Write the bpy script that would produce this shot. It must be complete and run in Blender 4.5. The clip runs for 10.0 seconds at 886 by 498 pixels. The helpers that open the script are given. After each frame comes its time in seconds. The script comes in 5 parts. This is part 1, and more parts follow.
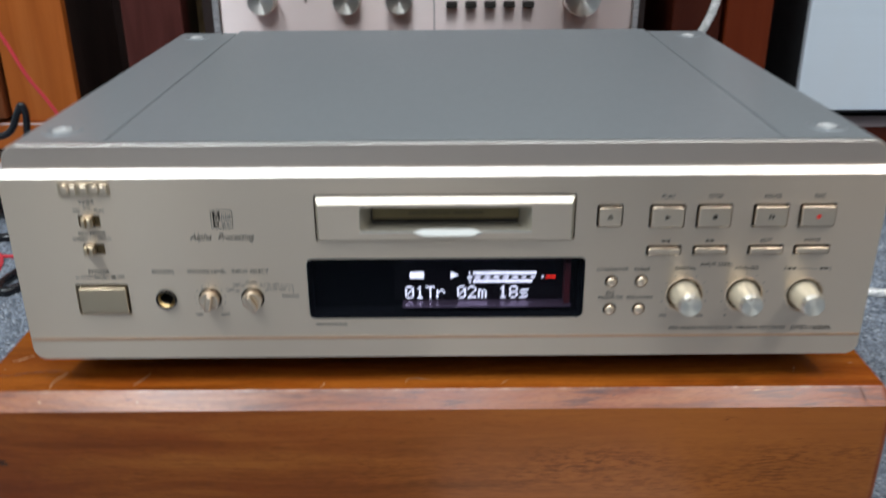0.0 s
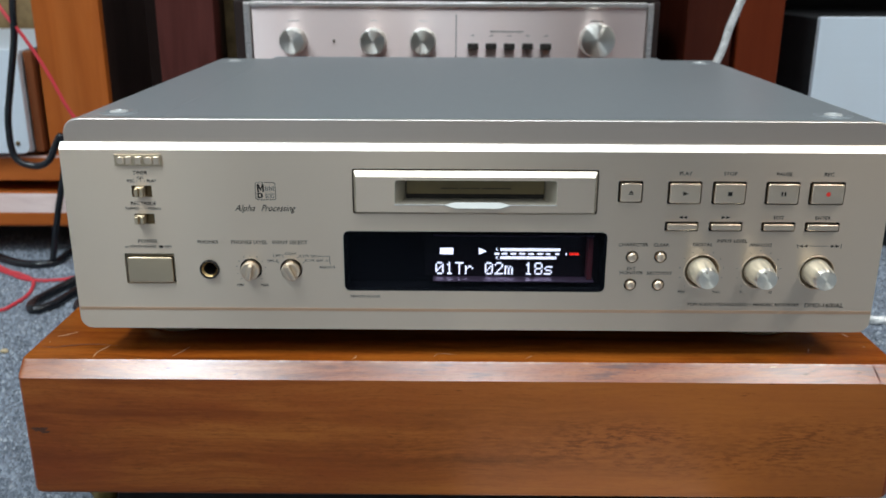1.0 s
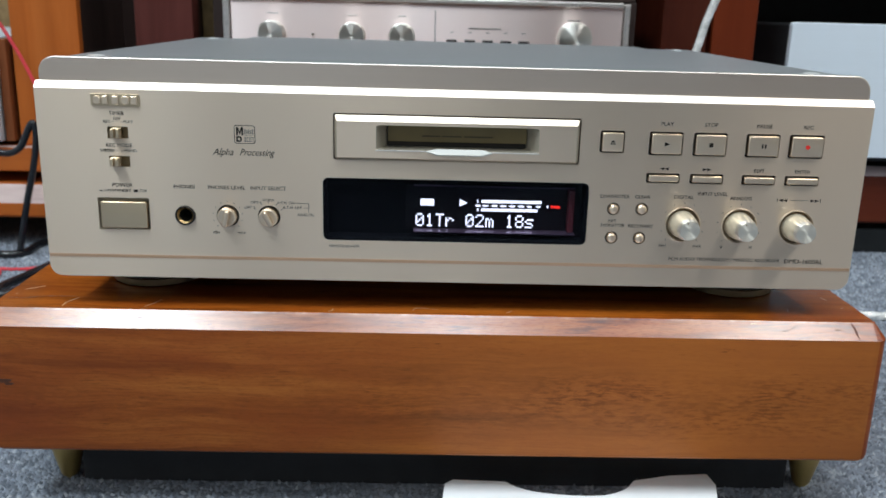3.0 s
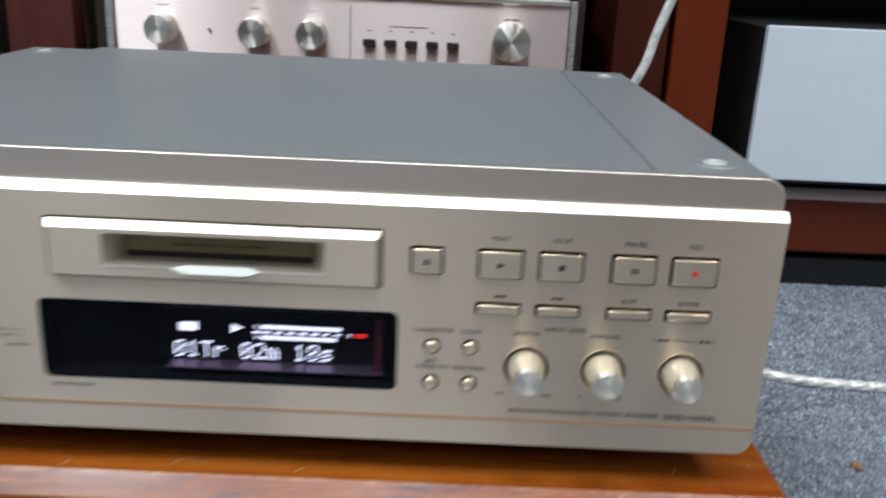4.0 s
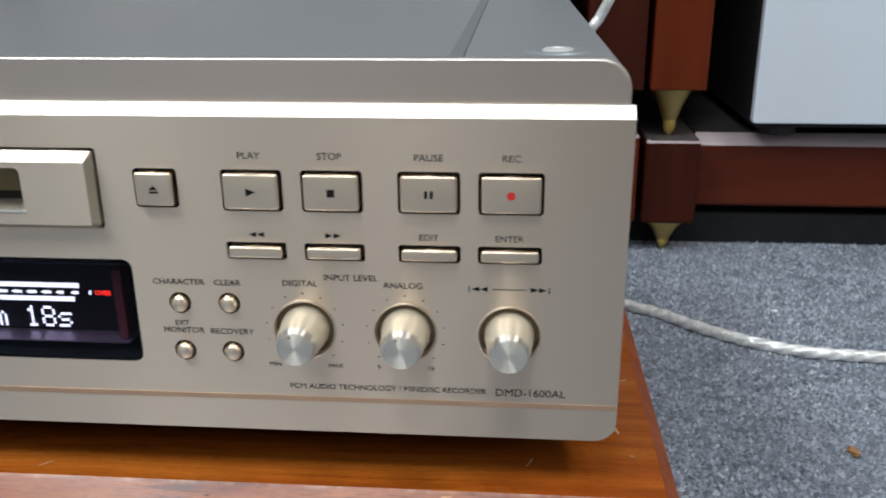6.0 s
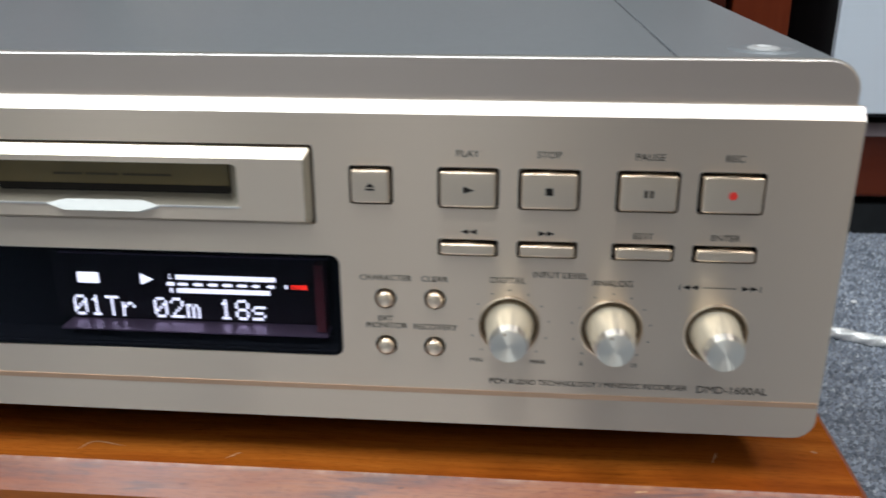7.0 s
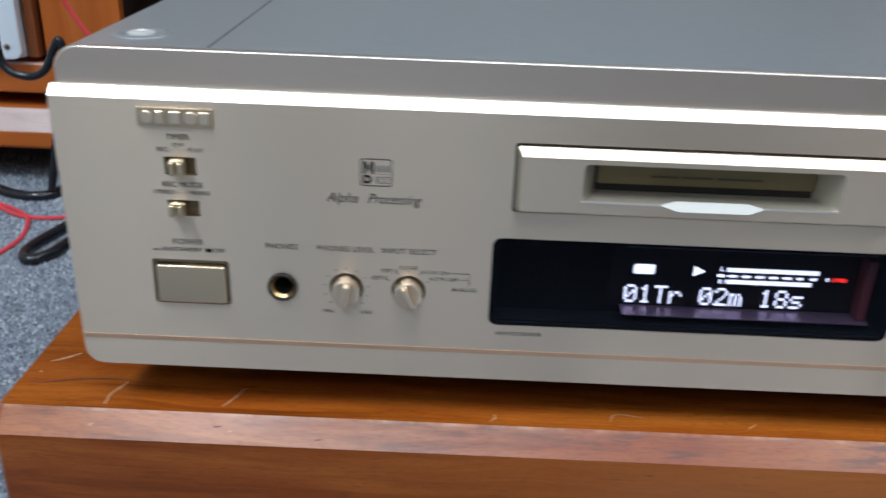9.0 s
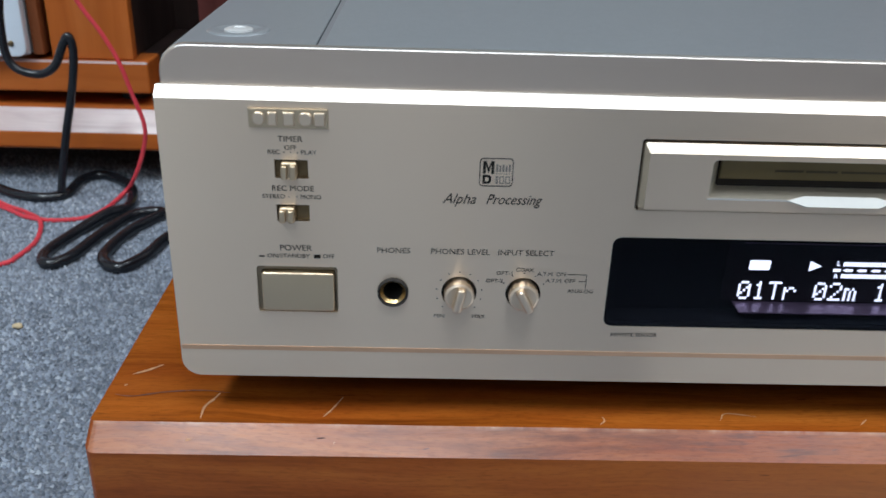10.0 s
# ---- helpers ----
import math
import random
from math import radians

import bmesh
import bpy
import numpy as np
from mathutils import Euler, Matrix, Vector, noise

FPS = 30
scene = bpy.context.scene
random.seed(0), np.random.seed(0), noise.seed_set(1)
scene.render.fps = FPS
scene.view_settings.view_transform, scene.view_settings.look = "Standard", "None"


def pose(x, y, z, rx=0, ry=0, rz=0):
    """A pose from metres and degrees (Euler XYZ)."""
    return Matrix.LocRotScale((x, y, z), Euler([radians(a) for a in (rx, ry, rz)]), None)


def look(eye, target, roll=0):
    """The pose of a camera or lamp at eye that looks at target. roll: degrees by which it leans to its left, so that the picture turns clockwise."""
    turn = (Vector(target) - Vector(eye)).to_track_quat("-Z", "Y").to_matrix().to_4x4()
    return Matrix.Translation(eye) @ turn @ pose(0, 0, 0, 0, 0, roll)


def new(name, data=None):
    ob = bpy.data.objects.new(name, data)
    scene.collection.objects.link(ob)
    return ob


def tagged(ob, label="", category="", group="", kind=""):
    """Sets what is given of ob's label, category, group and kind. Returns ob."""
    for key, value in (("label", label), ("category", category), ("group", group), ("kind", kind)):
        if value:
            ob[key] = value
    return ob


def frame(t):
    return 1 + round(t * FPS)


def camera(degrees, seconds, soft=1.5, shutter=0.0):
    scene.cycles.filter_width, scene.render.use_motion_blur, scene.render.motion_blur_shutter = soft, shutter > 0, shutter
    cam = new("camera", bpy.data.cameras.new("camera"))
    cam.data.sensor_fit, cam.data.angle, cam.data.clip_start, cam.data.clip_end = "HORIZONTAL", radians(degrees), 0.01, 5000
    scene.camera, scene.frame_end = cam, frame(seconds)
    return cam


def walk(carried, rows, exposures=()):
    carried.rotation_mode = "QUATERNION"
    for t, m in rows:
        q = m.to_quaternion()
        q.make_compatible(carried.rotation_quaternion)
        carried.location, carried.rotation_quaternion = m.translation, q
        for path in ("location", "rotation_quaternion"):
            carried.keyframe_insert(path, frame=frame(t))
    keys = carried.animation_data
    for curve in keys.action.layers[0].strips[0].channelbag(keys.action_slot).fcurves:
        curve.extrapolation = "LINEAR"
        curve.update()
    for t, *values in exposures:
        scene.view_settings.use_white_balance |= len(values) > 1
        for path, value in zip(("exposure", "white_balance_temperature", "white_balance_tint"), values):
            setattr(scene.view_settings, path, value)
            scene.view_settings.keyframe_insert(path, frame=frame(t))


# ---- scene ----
cam = camera(53.7, 10.0, shutter=0.4)
cam.data.dof.use_dof = True
cam.data.dof.focus_distance = 0.36
cam.data.dof.aperture_fstop = 25.0
PATH = [
    (0, (-0.0031, -0.4028, 0.2528), (0.0005, 0.5152, -0.1436), -0.28),
    (0.2, (-0.0069, -0.3946, 0.2074), (-0.0093, 0.5430, -0.1403), 0.88),
    (0.3, (-0.0110, -0.3915, 0.2040), (-0.0117, 0.5792, -0.1380), 0.92),
    (0.5, (-0.0132, -0.4009, 0.2120), (-0.0144, 0.5385, -0.1308), 0.97),
    (0.8, (-0.0085, -0.4347, 0.2150), (-0.0240, 0.5353, -0.1295), 0.51),
    (1, (-0.0140, -0.4465, 0.2084), (-0.0208, 0.5050, -0.0992), 0.21),
    (1.2, (-0.0147, -0.4529, 0.2002), (-0.0162, 0.5068, -0.0809), 0.05),
    (1.5, (-0.0101, -0.4589, 0.1825), (-0.0077, 0.5089, -0.0691), -0.36),
    (1.8, (-0.0093, -0.4609, 0.1602), (0.0003, 0.5058, -0.0956), -0.39),
    (2, (-0.0123, -0.4602, 0.1521), (-0.0001, 0.5089, -0.0942), -0.36),
    (2.2, (-0.0150, -0.4587, 0.1525), (0.0032, 0.5102, -0.0942), -0.18),
    (3.3, (-0.0181, -0.4500, 0.1758), (0.0060, 0.5073, -0.1124), 2.32),
    (3.5, (-0.0027, -0.4286, 0.1908), (0.0198, 0.5230, -0.1156), 2.76),
    (3.8, (0.0440, -0.3655, 0.2054), (0.0577, 0.5830, -0.1112), 2.84),
    (4, (0.0847, -0.3164, 0.2071), (0.0914, 0.6316, -0.1112), 2.64),
    (4.2, (0.1212, -0.2814, 0.1974), (0.1193, 0.6684, -0.1155), 2.92),
    (4.5, (0.1606, -0.2445, 0.1714), (0.1254, 0.7022, -0.1489), 1.90),
    (4.8, (0.1854, -0.2358, 0.1648), (0.1401, 0.7092, -0.1593), 1.14),
    (5, (0.1954, -0.2348, 0.1615), (0.1398, 0.7088, -0.1649), 0.59),
    (5.2, (0.1970, -0.2352, 0.1601), (0.1370, 0.7073, -0.1687), 0.35),
    (6.3, (0.1719, -0.2381, 0.1652), (0.0910, 0.6987, -0.1752), -0.58),
    (6.5, (0.1614, -0.2389, 0.1642), (0.0798, 0.6968, -0.1790), -0.57),
    (7, (0.1229, -0.2420, 0.1691), (0.0425, 0.6894, -0.1860), -0.16),
    (7.5, (0.0828, -0.2481, 0.1823), (0.0065, 0.6732, -0.1990), 0.09),
    (8, (0.0458, -0.2613, 0.1884), (-0.0255, 0.6560, -0.2034), 0.35),
    (8.3, (0.0158, -0.2694, 0.1863), (-0.0534, 0.7062, -0.2155), 0.60),
    (8.5, (-0.0104, -0.2726, 0.1852), (-0.0631, 0.6451, -0.2084), 0.99),
    (8.8, (-0.0574, -0.2739, 0.1890), (-0.0805, 0.6926, -0.2451), 1.92),
    (9, (-0.0849, -0.2740, 0.1926), (-0.0938, 0.6372, -0.2191), 2.19),
    (9.3, (-0.1097, -0.2697, 0.1942), (-0.1174, 0.6364, -0.2289), 2.15),
    (9.5, (-0.1203, -0.2698, 0.1923), (-0.1161, 0.6381, -0.2269), 2.28),
    (9.8, (-0.1303, -0.2670, 0.1905), (-0.1028, 0.7040, -0.2558), 2.18),
    (10, (-0.1348, -0.2633, 0.1904), (-0.1076, 0.6434, -0.2306), 1.91),
]
walk(cam, [(t, look(eye, target, roll)) for t, eye, target, roll in PATH], exposures=[(0.0, 0.0, 6500, 9), (1.0, 0.03, 6380, 6), (1.5, 0.08, 6350, 6), (2.2, 0.11, 6350, 6), (3.5, 0.22, 6500, 8), (4.0, 0.12, 6500, 9),
     (4.5, -0.06, 6500, 9), (5.0, 0.19, 6600, 10), (6.5, 0.08, 6600, 10), (7.5, 0.0, 6500, 10), (8.5, 0.09, 6230, 9), (9.5, 0.06, 6200, 9), (10.0, 0.06, 6220, 9)])

# ---- light ----
world = bpy.data.worlds.new("room_air")
scene.world = world
world.use_nodes = True
world.node_tree.nodes["Background"].inputs[0].default_value = (0.75, 0.85, 1.0, 1)
world.node_tree.nodes["Background"].inputs[1].default_value = 0.10


def area_lamp(name, place, target, sx, sy, watts, colour):
    d = bpy.data.lights.new(name, "AREA")
    d.shape, d.size, d.size_y, d.energy, d.color = "RECTANGLE", sx, sy, watts, colour
    ob = new(name, d)
    ob.matrix_world = look(place, target)
    return ob


# ceiling fluorescent panels over the shop floor; back row added to light the fronts
CEIL = 2.45
for lx, ly, watts, tint in ((-1.20, -0.85, 44.0, (0.86, 0.945, 1.0)), (0.03, -0.85, 18.5, (0.89, 0.955, 1.0)), (1.45, -0.85, 25.0, (0.97, 0.955, 0.93)),
                            (-1.20, -2.60, 8.0, (0.87, 0.95, 1.0)), (-0.42, -2.60, 12.0, (0.90, 0.955, 1.0)), (1.45, -2.60, 3.0, (0.92, 0.96, 1.0))):
    area_lamp("ceiling_lamp_light", (lx, ly, CEIL - 0.05), (lx, ly, 0), 0.55, 1.2, watts, tint)
area_lamp("ceiling_lamp_light", (0.6, 0.9, CEIL - 0.05), (0.6, 0.9, 0), 0.22, 1.2, 7, (0.92, 0.96, 1.0))


# ---- materials ----
class Nodes:
    """A small node-tree writer for one material."""

    def __init__(self, name):
        self.m = bpy.data.materials.new(name)
        self.m.use_nodes = True
        self.t = self.m.node_tree
        self.b = self.t.nodes["Principled BSDF"]

    def add(self, kind, **kw):
        n = self.t.nodes.new(kind)
        for k, v in kw.items():
            setattr(n, k, v)
        return n

    def link(self, a, b):
        self.t.links.new(a, b)

    def setp(self, **kw):
        for k, v in kw.items():
            key = k.replace("_", " ")
            self.b.inputs[key].default_value = v
        return self

    def coords(self, scale=(1, 1, 1), kind="Object"):
        tc, mp = self.add("ShaderNodeTexCoord"), self.add("ShaderNodeMapping")
        mp.inputs["Scale"].default_value = scale
        self.link(tc.outputs[kind], mp.inputs[0])
        return mp.outputs[0]

    def noise(self, vec, scale, detail=4, rough=0.55, distort=0.0):
        n = self.add("ShaderNodeTexNoise")
        n.inputs["Scale"].default_value, n.inputs["Detail"].default_value = scale, detail
        n.inputs["Roughness"].default_value, n.inputs["Distortion"].default_value = rough, distort
        self.link(vec, n.inputs["Vector"])
        return n.outputs["Fac"]

    def ramp(self, fac, stops):
        r = self.add("ShaderNodeValToRGB")
        e = r.color_ramp.elements
        while len(e) < len(stops):
            e.new(0.5)
        for el, (p, c) in zip(e, stops):
            el.position, el.color = p, (*c, 1) if len(c) == 3 else c
        self.link(fac, r.inputs[0])
        return r.outputs[0]

    def span(self, fac, lo, hi, a=0.0, b=1.0):
        r = self.add("ShaderNodeMapRange")
        for i, v in zip((1, 2, 3, 4), (a, b, lo, hi)):
            r.inputs[i].default_value = v
        self.link(fac, r.inputs[0])
        return r.outputs[0]

    def mix(self, fac, a, b, blend="MIX"):
        x = self.add("ShaderNodeMix", data_type="RGBA", blend_type=blend)
        for sock, v in ((x.inputs[0], fac), (x.inputs[6], a), (x.inputs[7], b)):
            if isinstance(v, (int, float)):
                sock.default_value = v
            elif isinstance(v, tuple):
                sock.default_value = (*v, 1)
            else:
                self.link(v, sock)
        return x.outputs[2]

    def bump(self, height, strength, dist):
        b = self.add("ShaderNodeBump")
        b.inputs["Strength"].default_value, b.inputs["Distance"].default_value = strength, dist
        self.link(height, b.inputs["Height"])
        self.link(b.outputs[0], self.b.inputs["Normal"])

    def colour(self, sock):
        self.link(sock, self.b.inputs["Base Color"])

    def rough(self, sock):
        self.link(sock, self.b.inputs["Roughness"])


def plain(name, colour, rough=0.5, metal=0.0, spread=0.12, scale=60, bump=0.0, coat=0.0):
    """Paint, plastic or metal with slight mottling in colour and gloss."""
    n = Nodes(name)
    v = n.coords()
    f = n.noise(v, scale, 5)
    g = n.noise(v, scale * 9, 3)
    lo = tuple(c * (1 - spread) for c in colour)
    hi = tuple(min(1, c * (1 + spread)) for c in colour)
    n.colour(n.ramp(f, [(0.3, lo), (0.7, hi)]))
    n.rough(n.span(g, max(0.02, rough - 0.06), min(1, rough + 0.06), 0.3, 0.7))
    n.setp(Metallic=metal, Coat_Weight=coat)
    if bump:
        n.bump(g, bump, 0.0003)
    return n.m


def brushed(name, colour, rough=0.33, aniso=0.75, lines=3500, metal=1.0, spread=0.04, vary=0.06):
    """Aluminium with hairlines along x."""
    n = Nodes(name)
    v = n.coords((1.2, lines, lines))
    f = n.noise(v, 1.0, 3, 0.7)
    w = n.noise(n.coords((11, 5, 4)), 1.0, 3)
    n.colour(n.mix(n.span(w, 0, 0.9, 0.3, 0.7), n.ramp(f, [(0.25, tuple(c * (1 - spread) for c in colour)), (0.75, tuple(min(1, c * (1 + spread)) for c in colour))]),
                   tuple(c * k for c, k in zip(colour, (0.985, 0.95, 0.925)))))
    hair = n.noise(n.coords((2.5, 900, 900)), 1.0, 4, 0.75)
    g = n.add("ShaderNodeMath", operation="MULTIPLY_ADD")
    g.inputs[1].default_value = 0.5
    n.link(hair, g.inputs[0])
    n.link(f, g.inputs[2])
    n.rough(n.span(g.outputs[0], rough - vary * 1.6, rough + vary * 1.6, 0.45, 1.05))
    n.setp(Metallic=metal, Anisotropic=aniso, Anisotropic_Rotation=0.25)
    tan = n.add("ShaderNodeTangent", direction_type="RADIAL", axis="Z")
    n.link(tan.outputs[0], n.b.inputs["Tangent"])
    return n.m


def timber(name, dark, mid, light, along="x", gloss=0.25, coat=0.6, ring=30.0, bump=0.05, ior=1.55, grain=0.6, smudge=0.0, stretch=0.16, spec=0.12, fleck=0.0):
    """Lacquered wood with grain along one axis, pores and broad figure."""
    n = Nodes(name)
    s = {"x": (stretch, 1.6, 1.6), "y": (1.6, stretch, 1.6), "z": (1.6, 1.6, stretch)}[along]
    v = n.coords(s)
    broad = n.noise(v, ring, 3, 0.5, 0.7)
    fine = n.noise(n.coords(tuple(q * 0.5 if q < 1 else q for q in s)), ring * 9, 6, 0.65, 0.4)
    pores = n.noise(n.coords(tuple(c * 0.6 if c < 1 else c * 2 for c in s)), ring * 38, 2, 0.5)
    c = n.ramp(broad, [(0.28, dark), (0.5, mid), (0.72, light)])
    c = n.mix(n.span(fine, 0.0, grain, 0.45, 0.75), c, dark, "MIX")
    c = n.mix(n.span(pores, 0.0, grain * 0.8, 0.62, 0.8), c, tuple(x * 0.35 for x in dark), "MIX")
    if fleck:
        dash = n.noise(n.coords(tuple(q * 0.5 if q < 1 else q for q in s)), ring * 4.5, 3, 0.6, 0.3)
        c = n.mix(n.span(dash, 0.0, fleck, 0.60, 0.74), c, tuple(x * 0.3 for x in dark), "MIX")
    n.colour(c)
    n.rough(n.span(fine, gloss - 0.05, gloss + 0.12, 0.3, 0.7))
    n.setp(Coat_Weight=coat, Coat_Roughness=0.30, Coat_IOR=ior, Specular_IOR_Level=spec)
    if smudge:
        worn = n.noise(n.coords((14, 60, 60)), 1.0, 5, 0.6, 0.5)
        n.link(n.span(worn, coat * (1 - smudge), coat, 0.38, 0.58), n.b.inputs["Coat Weight"])
    n.bump(fine, bump, 0.0006)
    return n.m


def figured_timber(name, dark, mid, light, coat, gloss, streak=0.3, flame=0.0, worn=0.0, band=(4, 48, 48), stain=None):
    """Lacquered wood, grain along x: soft wavy bands, hair-fine streaks, pore dashes and a feathered figure low in the board."""
    n = Nodes(name)
    tc, warp = n.add("ShaderNodeTexCoord"), n.add("ShaderNodeMapping")
    warp.inputs["Scale"].default_value = (9, 16, 16)
    n.link(tc.outputs["Object"], warp.inputs[0])
    wave = n.add("ShaderNodeTexNoise")
    wave.inputs["Scale"].default_value, wave.inputs["Detail"].default_value = 1.0, 2
    n.link(warp.outputs[0], wave.inputs["Vector"])
    shift = n.add("ShaderNodeVectorMath", operation="MULTIPLY_ADD")
    shift.inputs[1].default_value = (0.0, 0.014, 0.014)
    n.link(wave.outputs["Color"], shift.inputs[0])
    n.link(tc.outputs["Object"], shift.inputs[2])

    def layer(scale, detail, rough, source=None):
        mp = n.add("ShaderNodeMapping")
        mp.inputs["Scale"].default_value = scale
        n.link(source or shift.outputs[0], mp.inputs[0])
        return n.noise(mp.outputs[0], 1.0, detail, rough)

    def times(a, b):
        m = n.add("ShaderNodeMath", operation="MULTIPLY")
        n.link(a, m.inputs[0])
        n.link(b, m.inputs[1])
        return m.outputs[0]

    bands, streaks = layer(band, 5, 0.6), layer((16, 700, 700), 4, 0.7)
    dashes, patchy = layer((55, 850, 850), 2, 0.5), layer((10, 30, 30), 3, 0.6)
    c = n.ramp(bands, [(0.30, dark), (0.49, mid), (0.70, light)])
    c = n.mix(n.span(streaks, 0.0, streak, 0.50, 0.76), c, dark)
    c = n.mix(n.span(streaks, streak * 0.7, 0.0, 0.26, 0.48), c, light)
    ruddy = layer((7, 24, 24), 3, 0.6, tc.outputs["Object"])
    c = n.mix(n.span(ruddy, 0.0, 0.75, 0.46, 0.66), c, (mid[0] * 0.80, mid[1] * 0.62, mid[2] * 0.75))
    speck = layer((260, 1300, 1300), 2, 0.5)
    c = n.mix(n.span(speck, 0.0, 0.35, 0.50, 0.72), c, dark)
    if flame:
        axes = n.add("ShaderNodeSeparateXYZ")
        n.link(shift.outputs[0], axes.inputs[0])
        lean = n.add("ShaderNodeMapping")
        lean.inputs["Rotation"].default_value, lean.inputs["Scale"].default_value = (0, radians(-14), 0), (130, 300, 620)
        n.link(shift.outputs[0], lean.inputs[0])
        feather = n.noise(lean.outputs[0], 1.0, 4, 0.65)
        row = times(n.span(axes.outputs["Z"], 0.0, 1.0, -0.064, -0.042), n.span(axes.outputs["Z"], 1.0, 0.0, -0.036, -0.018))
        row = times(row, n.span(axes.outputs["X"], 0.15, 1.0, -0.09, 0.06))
        # lighter to the right, darker red at the left, offsetting uneven lamplight in colour
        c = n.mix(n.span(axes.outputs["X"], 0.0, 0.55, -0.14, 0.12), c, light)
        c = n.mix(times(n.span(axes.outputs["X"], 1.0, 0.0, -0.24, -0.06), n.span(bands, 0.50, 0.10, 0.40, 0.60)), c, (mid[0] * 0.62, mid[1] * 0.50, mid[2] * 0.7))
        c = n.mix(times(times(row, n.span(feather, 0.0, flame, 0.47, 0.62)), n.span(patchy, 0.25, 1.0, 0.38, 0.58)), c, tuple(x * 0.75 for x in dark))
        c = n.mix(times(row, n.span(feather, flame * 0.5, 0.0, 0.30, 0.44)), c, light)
    c = n.mix(times(n.span(dashes, 0.0, 0.6, 0.66, 0.76), n.span(patchy, 0.2, 1.0, 0.44, 0.60)), c, tuple(x * 0.35 for x in dark))
    if stain:
        slant = n.add("ShaderNodeMapping")
        slant.inputs["Rotation"].default_value, slant.inputs["Scale"].default_value = (0, radians(7), 0), (38, 420, 420)
        n.link(shift.outputs[0], slant.inputs[0])
        smear, blots = n.noise(slant.outputs[0], 1.0, 4, 0.6), layer((17, 50, 50), 3, 0.55, tc.outputs["Object"])
        c = n.mix(times(n.span(smear, 0.0, 0.8, 0.43, 0.62), n.span(blots, 0.0, 1.0, 0.48, 0.62)), c, stain)
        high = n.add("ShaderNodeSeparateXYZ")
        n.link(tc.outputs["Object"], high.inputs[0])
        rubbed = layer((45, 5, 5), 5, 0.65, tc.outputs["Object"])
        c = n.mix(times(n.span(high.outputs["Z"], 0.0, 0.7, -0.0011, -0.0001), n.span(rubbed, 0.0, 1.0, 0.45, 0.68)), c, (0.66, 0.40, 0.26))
    n.colour(c)
    n.rough(n.span(streaks, gloss - 0.04, gloss + 0.10, 0.3, 0.7))
    n.setp(Coat_Weight=coat, Coat_Roughness=gloss, Coat_IOR=1.55, Specular_IOR_Level=0.15)
    if worn:
        rub = n.noise(n.coords((22, 160, 160)), 1.0, 5, 0.65)
        n.link(n.span(rub, coat * (1 - worn), coat, 0.36, 0.56), n.b.inputs["Coat Weight"])
    n.bump(streaks, 0.04, 0.0005)
    return n.m


M_FACE = brushed("champagne_aluminium", (0.83, 0.698, 0.565), 0.31, 0.95, 5000, 1.0, 0.012, 0.02)
# band metal tinted darker to stand in for a dim reflection
M_BAND = brushed("dimmed_band_aluminium", (0.71, 0.612, 0.535), 0.34, 0.7, 6000, 1.0, 0.012, 0.012)
M_BTN = brushed("champagne_button_metal", (0.79, 0.668, 0.53), 0.32, 0.8, 5000, 1.0, 0.015, 0.02)
M_PWR = brushed("dark_champagne_metal", (0.65, 0.54, 0.385), 0.34, 0.6, 5000, 1.0, 0.02, 0.02)
# edge metals whiter than the face, so the ceiling highlight sits in their colour
M_STRIP = brushed("champagne_highlight_edge", (0.88, 0.86, 0.82), 0.42, 0.1)
M_DOOREDGE = brushed("champagne_door_bevel", (0.80, 0.735, 0.63), 0.42, 0.1)


def turned(name, colour, rough=0.46, aniso=0.95):
    """Lathe-turned metal whose sheen fans out from the middle."""
    n = Nodes(name)
    n.b.inputs["Base Color"].default_value = (*colour, 1)
    n.setp(Metallic=1.0, Roughness=rough, Anisotropic=aniso, Anisotropic_Rotation=0.25)
    tan = n.add("ShaderNodeTangent", direction_type="RADIAL", axis="Y")
    n.link(tan.outputs[0], n.b.inputs["Tangent"])
    return n.m


M_KNOBTOP = turned("turned_aluminium", (0.90, 0.87, 0.82), 0.36)
M_KNOBCAP = turned("turned_knob_face", (0.98, 0.92, 0.81), 0.44, 0.9)
M_KNOB = plain("cream_satin_knob", (0.88, 0.81, 0.66), 0.36, 0.6, 0.01, 40)
M_GOLD = plain("copper_gold_line", (0.76, 0.50, 0.33), 0.45, 0.9, 0.05)
M_GAP = plain("black_gap_plastic", (0.030, 0.027, 0.025), 0.7)
M_GAP.node_tree.nodes["Principled BSDF"].inputs["Specular IOR Level"].default_value = 0.15
M_MOUTH = plain("satin_champagne_cast", (0.50, 0.455, 0.375), 0.42, 0.5, 0.03)
M_TONGUE = plain("satin_silver_tongue", (0.62, 0.63, 0.61), 0.5, 0.2, 0.02)
M_INK = plain("dark_print_ink", (0.018, 0.016, 0.015), 0.8)
M_INK.node_tree.nodes["Principled BSDF"].inputs["Specular IOR Level"].default_value = 0.1
M_INKGREY = plain("grey_print_ink", (0.20, 0.18, 0.16), 0.6)
M_RED = plain("red_print_ink", (0.75, 0.03, 0.02), 0.5)
M_LID = plain("grey_painted_steel", (0.335, 0.362, 0.385), 0.36, 0.40, 0.03, 260, 0.03)
M_SCREW = plain("bright_screw_metal", (0.72, 0.73, 0.73), 0.40, 0.4, 0.03)
M_CHANNEL = plain("bronze_brown_channel", (0.10, 0.075, 0.055), 0.5, 0.5, 0.1)
M_POCKET = plain("dull_champagne_pocket", (0.20, 0.17, 0.125), 0.5, 0.5, 0.05)
